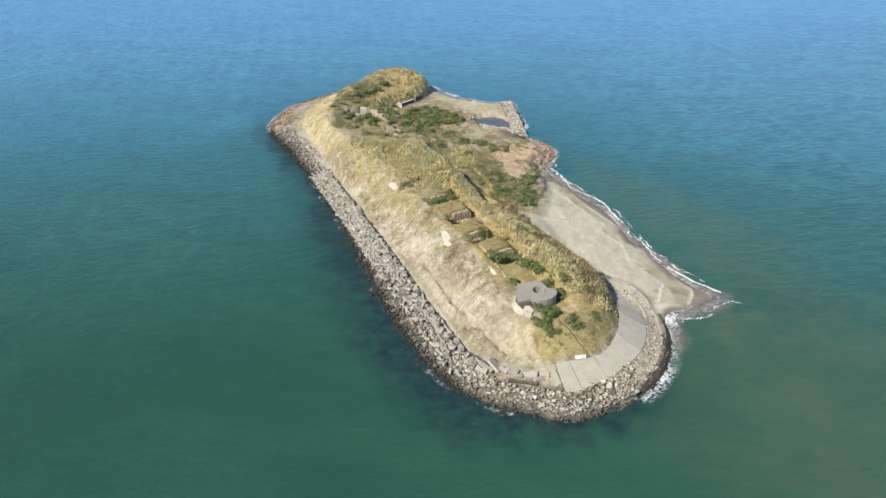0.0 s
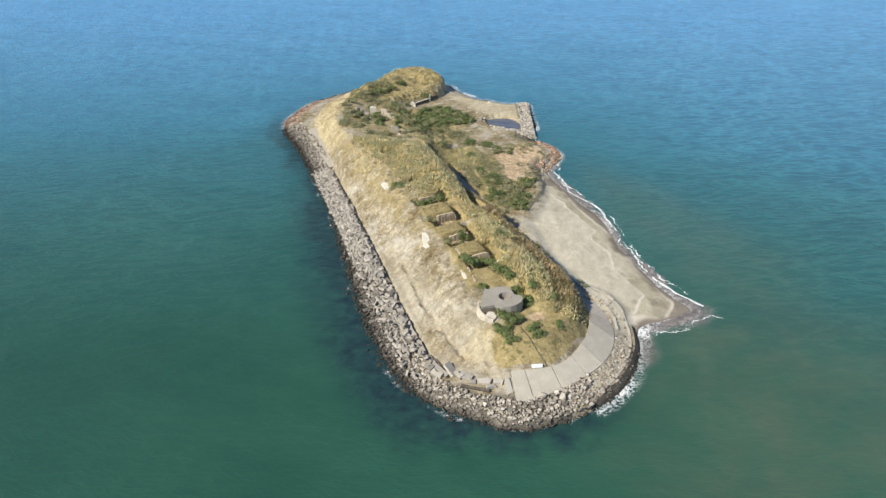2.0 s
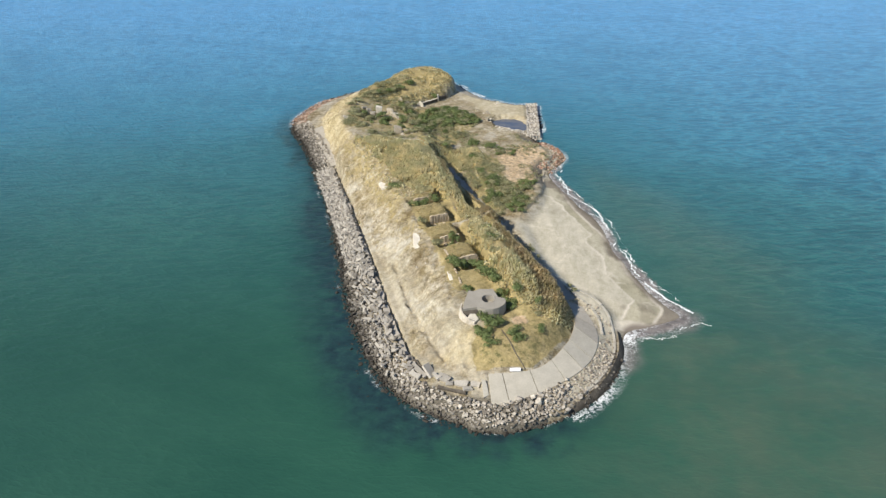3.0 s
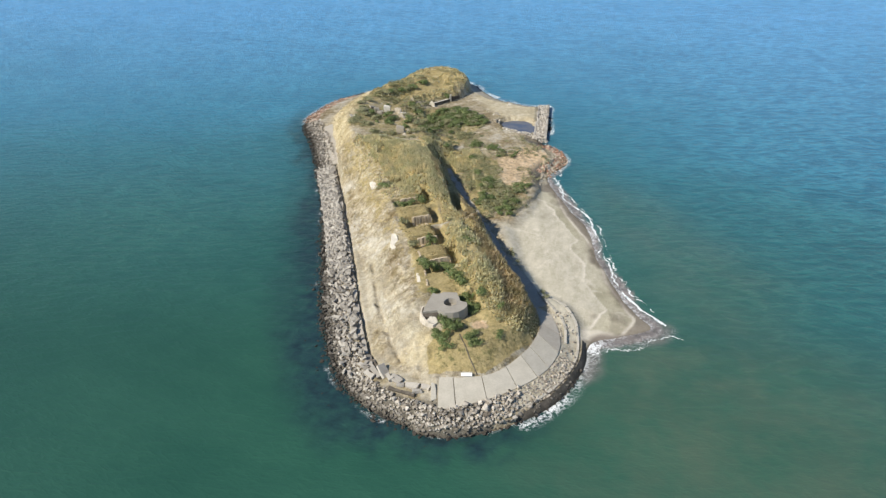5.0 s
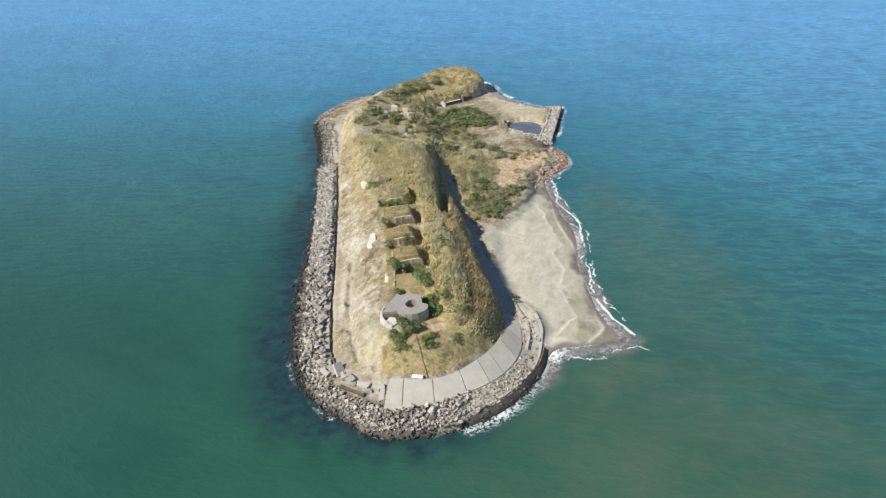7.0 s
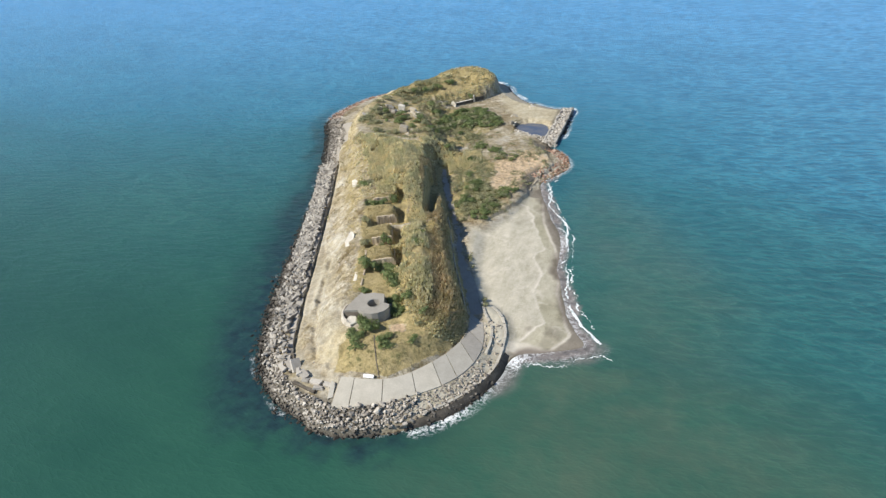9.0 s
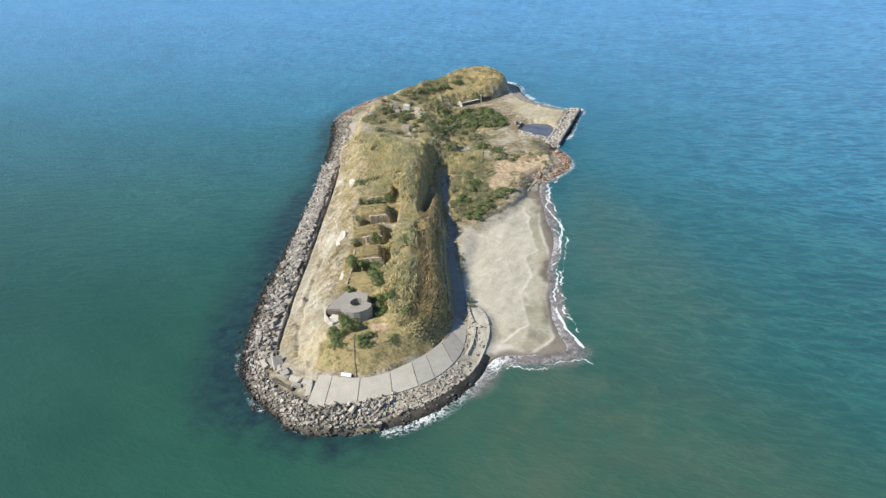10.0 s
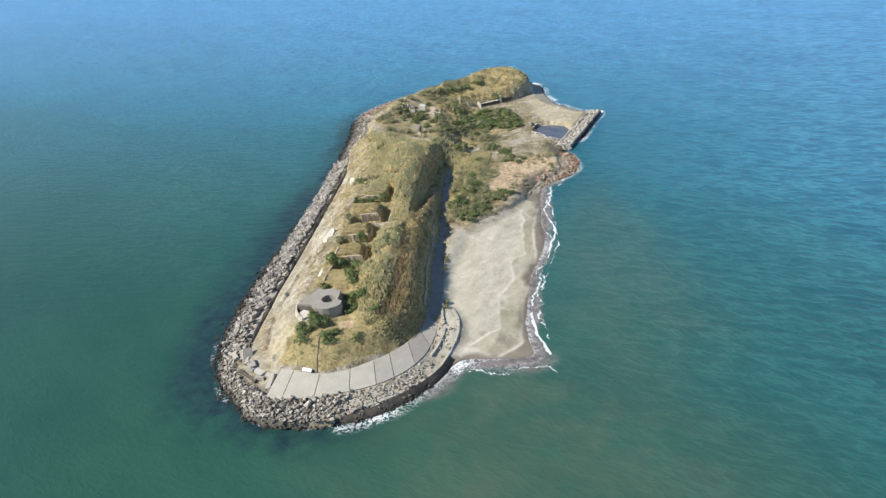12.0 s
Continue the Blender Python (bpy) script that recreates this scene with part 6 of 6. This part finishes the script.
X, Y = cover([REEDS_E, REEDS_N, REEDS_NE, RAVINE], 0.72, 0.05, 4.5, 0.75)
ok = off_masonry(X, Y) & (fbm(X, Y, 9, 3, 74) < 0.5) & (np.hypot(X - 33, Y - 172) > 3.0)
X, Y = X[ok], Y[ok]
full = np.maximum.reduce([region(X, Y, p, 6.0) for p in (REEDS_E, REEDS_N, REEDS_NE, RAVINE)])
tall = (0.3 + 0.7 * full) * rng.uniform(0.75, 1.2, len(X)) * (0.4 + 0.6 * sstep(141, 158, Y)) * (1.35 + 0.5 * np.clip(fbm(X, Y, 5, 3, 72) + 0.2, -0.6, 1.2))
RIDGE_EAST = [(45.5, 146), (43, 157), (37, 170), (31, 182), (26, 193), (15, 213), (8.5, 227), (2.5, 241), (4, 256), (24, 214), (36, 198), (58, 160), (56, 146)]
# the side away from the sun gets the browner, shade-tinted reeds
lee = region(X, Y, RIDGE_EAST, 2.0) + 0.35 * fbm(X, Y, 4, 3, 80) > 0.5
tufts("reeds", X[~lee], Y[~lee], tall[~lee], 0.36, 15, REED, "tall dry yellow reeds covering the ridge", "reeds", 0.06, 0.05, 0.32)
tufts("shaded_brown_reeds", X[lee], Y[lee], tall[lee], 0.36, 14, SHADED_BROWN_REED, "shorter brown reeds on the ridge's east side, darkened for its shade", "reeds", 0.06, 0.05, 0.35)
X, Y = cover([REEDS_E, REEDS_N, REEDS_NE, RAVINE], 0.75, 0.1, 5.0, 0.75)
ok = off_masonry(X, Y) & (np.hypot(X - 33, Y - 172) > 3.0)
X, Y = X[ok], Y[ok]
full = np.maximum.reduce([region(X, Y, p, 6.0) for p in (REEDS_E, REEDS_N, REEDS_NE, RAVINE)])
tufts("low_reeds", X, Y, (0.3 + 0.7 * full) * rng.uniform(0.4, 0.9, len(X)), 0.35, 5, REED_LOW, "shorter greenish reeds between the tall ones", "reeds", 0.07, 0.1, 0.5)
X, Y = cover([HILL, [(5, 206), (-6, 222), (-20, 246), (-34, 258), (-31, 246), (-17, 222), (-5, 203)]], 0.9)
ok = off_masonry(X, Y) & (fbm(X, Y, 7, 3, 75) > -0.05)
X, Y = X[ok], Y[ok]
tufts("tall_grass", X, Y, rng.uniform(0.4, 1.1, len(X)) * (1 + 0.5 * fbm(X, Y, 8, 2, 76)), 0.3, 6, REED, "pale dry grass tufts on the slope", "grass", 0.06, 0.1, 0.5)
X, Y = cover([LAWN, BATTERY, HILL, FAR_SLOPE, CREST, W_GRASS], 0.6, 0.3)
ok = off_masonry(X, Y)
X, Y = X[ok], Y[ok]
tufts("dry_grass", X, Y, 0.16 + 0.2 * np.clip(fbm(X, Y, 4, 3, 73) + 0.3, 0, 1.4), 0.4, 5, STRAW, "short dry grass on the slopes", "grass", 0.045)

RX, RY = [], []
for fu, v0, v1, top, low in FACES:
    u_, v_ = rng.uniform(fu - 0.6, fu + 6.0, 900), rng.uniform(v0 - 2.0, v1 + 0.25, 900)
    RX.append(ROW[0] + u_ * RU[0] + v_ * RV[0])
    RY.append(ROW[1] + u_ * RU[1] + v_ * RV[1])
RX, RY = np.concatenate(RX), np.concatenate(RY)
tufts("roof_grass", RX, RY, rng.uniform(0.1, 0.3, len(RX)), 0.3, 5, ROOF_STRAW, "tan dry grass on the casemate roofs", "grass", 0.05, 0.2, 0.8)
X, Y = cover([HILL], 0.8, 0.1)
ok = fbm(X, Y, 5, 4, 79) > 0.1
X, Y = X[ok], Y[ok]
tufts("rank_grass", X, Y, rng.uniform(0.35, 0.9, len(X)), 0.4, 7, REED_LOW, "rank olive grass on the far hill", "grass", 0.07, 0.1, 0.5)
X, Y = cover([W_SLOPE, W_GRASS, CREST], 0.55, 0.2)
ok = off_masonry(X, Y) & (fbm(X * 0.8 + Y * 0.3, Y * 0.8 - X * 0.3, 4.5, 4, 78) > 0.26)
X, Y = X[ok], Y[ok]
tufts("slope_grass", X, Y, rng.uniform(0.12, 0.35, len(X)), 0.36, 6, SLOPE_STRAW, "patches of dry brown grass on the eroded slope", "grass", 0.05)

# ---- bushes ----
def bush_meshes(seed):
    r = np.random.default_rng(seed)
    bm = bmesh.new()
    lobes = [(Vector((r.normal(0, 0.5), r.normal(0, 0.5), r.uniform(0.45, 1.0))), r.uniform(0.45, 0.8)) for _ in range(6)]
    for c, _ in lobes:
        a = Vector((c.x * 0.15, c.y * 0.15, -0.2))
        side = Vector((0.05, 0.0, 0))
        v = [bm.verts.new(a + side), bm.verts.new(a - side), bm.verts.new(a + Vector((0, 0.07, 0))), bm.verts.new(c)]
        for f in ((0, 1, 3), (1, 2, 3), (2, 0, 3)):
            bm.faces.new([v[i] for i in f])
    stems = bpy.data.meshes.new("stems")
    bm.to_mesh(stems)
    bm.free()
    stems.materials.append(BARK)
    V, F = [], []
    for c, rad in lobes:
        for _ in range(110):
            d = r.normal(0, 1, 3)
            d /= np.linalg.norm(d)
            if d[2] < -0.4:
                continue
            p = np.array(c) + d * rad * r.uniform(0.7, 1.12) * (1, 1, 0.8)
            s1 = np.cross(d, r.normal(0, 1, 3))
            s1 /= np.linalg.norm(s1) + 1e-9
            s2 = np.cross(d, s1) + d * r.uniform(-0.6, 0.6)
            w = r.uniform(0.08, 0.17)
            n_ = len(V)
            V += [p - s1 * w, p - s2 * w * 0.7, p + s1 * w, p + s2 * w * 0.9]
            F.append((n_, n_ + 1, n_ + 2, n_ + 3))
    return stems, np.array(V), np.array(F)


BUSHES, BUSH_ARRAYS = [], []
for s_ in range(5):
    stems, V, F = bush_meshes(100 + s_)
    BUSH_ARRAYS.append((V, F))
    pair = []
    for mat in (LEAF, OLIVE):
        me = fast_mesh("foliage", V, F)
        me.materials.append(mat)
        pair.append(me)
    BUSHES.append((stems, pair))


def bush(x, y, w, h, dark, label, group):
    stems, pair = BUSHES[random.randrange(5)]
    thing = new("bush")
    thing.matrix_world = Matrix.LocRotScale((x, y, grid_height(x, y)), Euler((0, 0, random.uniform(0, 6.3))), None)
    tagged(thing, label, "bush", group)
    for nm, me in (("stems", stems), ("foliage", pair[dark])):
        o = new(nm, me)
        o.parent = thing
        o.scale = (w, w * random.uniform(0.8, 1.2), h)
    return thing


def bushes(poly, gap, w, h, olive, label, group, seed):
    X, Y = scatter(min(p[0] for p in poly), max(p[0] for p in poly), min(p[1] for p in poly), max(p[1] for p in poly), gap)
    m = inside(X, Y, poly) & (fbm(X, Y, 9, 3, seed) > -0.12)
    for x, y in zip(X[m], Y[m]):
        k = random.uniform(0.65, 1.3)
        bush(x, y, w * k, h * k * random.uniform(0.8, 1.1), 1 if random.random() < olive else 0, label, group)


def scrub(name, polys, gap, w, h, mat, label, seed, drop):
    """Low scrub that nobody could count, joined."""
    V, F, n = [], [], 0
    for poly in polys:
        X, Y = scatter(min(p[0] for p in poly), max(p[0] for p in poly), min(p[1] for p in poly), max(p[1] for p in poly), gap)
        m = (region(X, Y, poly, 2) + 0.3 * fbm(X, Y, 8, 3, seed + 5) > 0.5) & (fbm(X, Y, 7, 3, seed) > drop)
        for x, y in zip(X[m], Y[m]):
            v, f = BUSH_ARRAYS[rng.integers(5)]
            pick = rng.choice(len(f), len(f) // 3, replace=False)
            k = rng.uniform(0.5, 1.25)
            a = rng.uniform(0, 6.3)
            vv = v[f[pick]].reshape(-1, 3) * (w * k, w * k, h * k * rng.uniform(0.7, 1.2))
            V.append(np.stack([vv[:, 0] * math.cos(a) - vv[:, 1] * math.sin(a) + x, vv[:, 0] * math.sin(a) + vv[:, 1] * math.cos(a) + y, vv[:, 2] + grid_height(x, y) - 0.1], -1))
            F.append(np.arange(len(pick) * 4).reshape(-1, 4) + n)
            n += len(pick) * 4
    me = fast_mesh(name, np.vstack(V), np.vstack(F))
    me.materials.append(mat)
    tagged(new(name, me), label, "scrub", kind="stuff")


scrub("dry_scrub", [BASIN, FLAT_GREEN], 1.9, 1.3, 0.75, OLIVE, "low grey-olive scrub on the flat ground", 82, 0.04)
scrub("sparse_scrub", [FLAT, FLAT_W], 1.9, 1.0, 0.4, OLIVE, "sparse low scrub on bare reddish soil", 88, 0.04)
scrub("green_scrub", [THICKET], 2.3, 1.3, 0.7, LEAF, "low green scrub on the flat ground", 86, 0.08)
scrub("hill_scrub", [[(-43, 326), (-34, 322), (-24, 346), (-30, 352), (-40, 340)], [(-24, 318), (-14, 318), (-18, 330), (-26, 330)]], 2.4, 1.4, 1.0, OLIVE, "dark scrub on the far hillside", 87, -0.2)
bushes(THICKET, 3.1, 1.9, 1.3, 0.25, "dense green bush in the thicket", "bushes of the thicket", 81)
bushes(BASIN, 6.5, 1.5, 1.2, 0.55, "olive-green bush among the ruins", "bushes among the ruins", 82)
for x, y, reach_, n_, olive in ((37, 215.5, 3.6, 9, 0.1), (37, 224, 3.2, 6, 0.2), (41, 235, 4.2, 10, 0.3), (27.5, 224, 3.4, 8, 0.2), (22.3, 274, 3.0, 6, 0.1), (31, 267, 4.5, 8, 0.5), (15.6, 277, 2.6, 5, 0.0), (26, 236, 3.5, 7, 0.3), (16, 262, 3, 5, 0.3)):
    for _ in range(n_):
        a_, r_ = random.uniform(0, 6.3), reach_ * random.random() ** 0.5
        k_ = random.uniform(0.7, 1.35)
        bush(x + r_ * math.cos(a_), y + r_ * math.sin(a_), 1.25 * k_, 0.95 * k_, 1 if random.random() < olive else 0, "green bush in a clump on the sandy flat", "bushes on the flat")
for x, y, w, h, dark in ((-40, 320.5, 2.0, 1.5, 1), (-38, 323.5, 1.7, 1.5, 0), (-36, 327.5, 2.1, 1.7, 1), (-33, 330, 2.0, 1.7, 0), (-30, 332, 2.2, 1.8, 1), (-28, 335, 1.9, 1.6, 0), (-24.5, 340.5, 2.0, 1.5, 0), (-23, 343, 1.8, 1.3, 0), (-42, 317, 1.7, 1.2, 1)):
    bush(x, y, w, h, dark, "dark bush on the shoulder of the hill", "bushes on the hill")
for x, y, w, h, dark in ((-22, 311, 2.6, 2.4, 1), (-19, 308, 2.2, 2.0, 0), (-16, 306, 2.3, 2.0, 1), (-12, 304, 2.4, 1.9, 0), (-24, 314, 2.0, 2.2, 0), (-42, 288, 2.0, 1.6, 1), (-39, 285, 1.9, 1.4, 1), (-46, 300, 1.7, 1.3, 1), (-44, 304, 2.0, 1.6, 1), (-29, 290, 2.2, 1.7, 0), (-26, 287, 1.9, 1.4, 0), (-33, 283, 1.8, 1.3, 1), (-18, 283, 1.8, 1.2, 0), (-10, 280, 1.6, 1.0, 0), (-6, 290, 1.9, 1.3, 0), (-9, 335, 1.7, 2.0, 0), (-34, 299, 1.5, 1.2, 1), (-37.5, 289, 1.7, 1.4, 0)):
    bush(x, y, w, h, dark, "dark olive bush among the ruins", "bushes among the ruins")
for x, y, w, h in ((-9.4, 212.2, 1.3, 0.9), (-7.6, 213.6, 1.4, 1.0), (-5.6, 215.4, 1.3, 0.9), (-3.4, 217.0, 1.1, 0.7)):
    bush(x, y, w, h, 1, "low olive bush in a fold of the reed bank", "bushes round the battery")
bushes(FLAT_GREEN, 4.8, 1.5, 0.8, 0.7, "low spreading green bush on the flat", "bushes on the flat", 83)
for u, v, w, h, dark in ((4, 6.0, 1.4, 1.4, 0), (1.5, 9.0, 1.4, 1.0, 0),
                         (9, 5, 1.8, 1.9, 0), (12.5, 3.8, 1.6, 1.7, 0), (7.7, -2.5, 1.2, 1.0, 0), (19.5, -3, 1.8, 2.0, 0), (20, 0.5, 1.5, 1.5, 0), (20.5, 3.2, 1.4, 1.3, 0), (18, 6, 1.2, 1.0, 0), (34, -2.6, 1.3, 1.2, 1), (36.2, 4.2, 1.4, 2.2, 0), (33, 2, 1.2, 1.0, 0),
                         (48.5, -2.2, 1.3, 1.1, 1), (62, -0.5, 1.6, 1.4, 0), (62.5, 3, 1.5, 1.4, 0), (63.5, 7, 1.4, 1.7, 0), (77, -4, 1.4, 1.0, 0), (79, -1, 1.4, 0.9, 1), (28, 13, 1.2, 0.7, 0), (36, 15, 1.0, 0.7, 0), (-4, 13, 0.9, 0.5, 0), (-7.5, 11.5, 0.8, 0.5, 1)):
    p = row_pose(u, v, 0).translation
    bush(p.x, p.y, 1.2 * w, 1.15 * h, dark, "green bush growing against the battery's concrete", "bushes round the battery")

for x, y, w, h in ((31.4, 138.6, 1.6, 1.5), (29.4, 139.2, 1.3, 1.3), (33.6, 138.8, 1.3, 1.3), (32.3, 137.4, 1.3, 1.1), (30.2, 133.2, 1.5, 1.0), (32.6, 131.4, 1.3, 0.7), (28.2, 134.6, 1.3, 1.1), (31.5, 134.8, 1.0, 0.7), (38.0, 134.8, 1.5, 1.1), (39.6, 133.2, 1.2, 0.8), (38.8, 136.2, 1.1, 0.9), (45.5, 139, 0.9, 0.5), (44.6, 137.8, 0.7, 0.4), (35.6, 149, 1.4, 1.3), (36.4, 146.2, 1.2, 1.2), (37.2, 148.0, 1.3, 1.3)):
    bush(x, y, 1.12 * w, 1.05 * h, 0, "green bush on the dry lawn beside the gun platform", "bushes round the battery")
for x, y, w, h in ((54.3, 167.6, 1.2, 0.7), (55.6, 165.4, 0.9, 0.6), (42.6, 188, 1.0, 0.6), (44.8, 184, 0.8, 0.5), (31.5, 211.5, 1.1, 0.8), (26, 222, 1.2, 0.9), (20.5, 233, 1.2, 0.9)):
    bush(x, y, w, h, 1, "dry brown bush beside the road", "bushes beside the road")
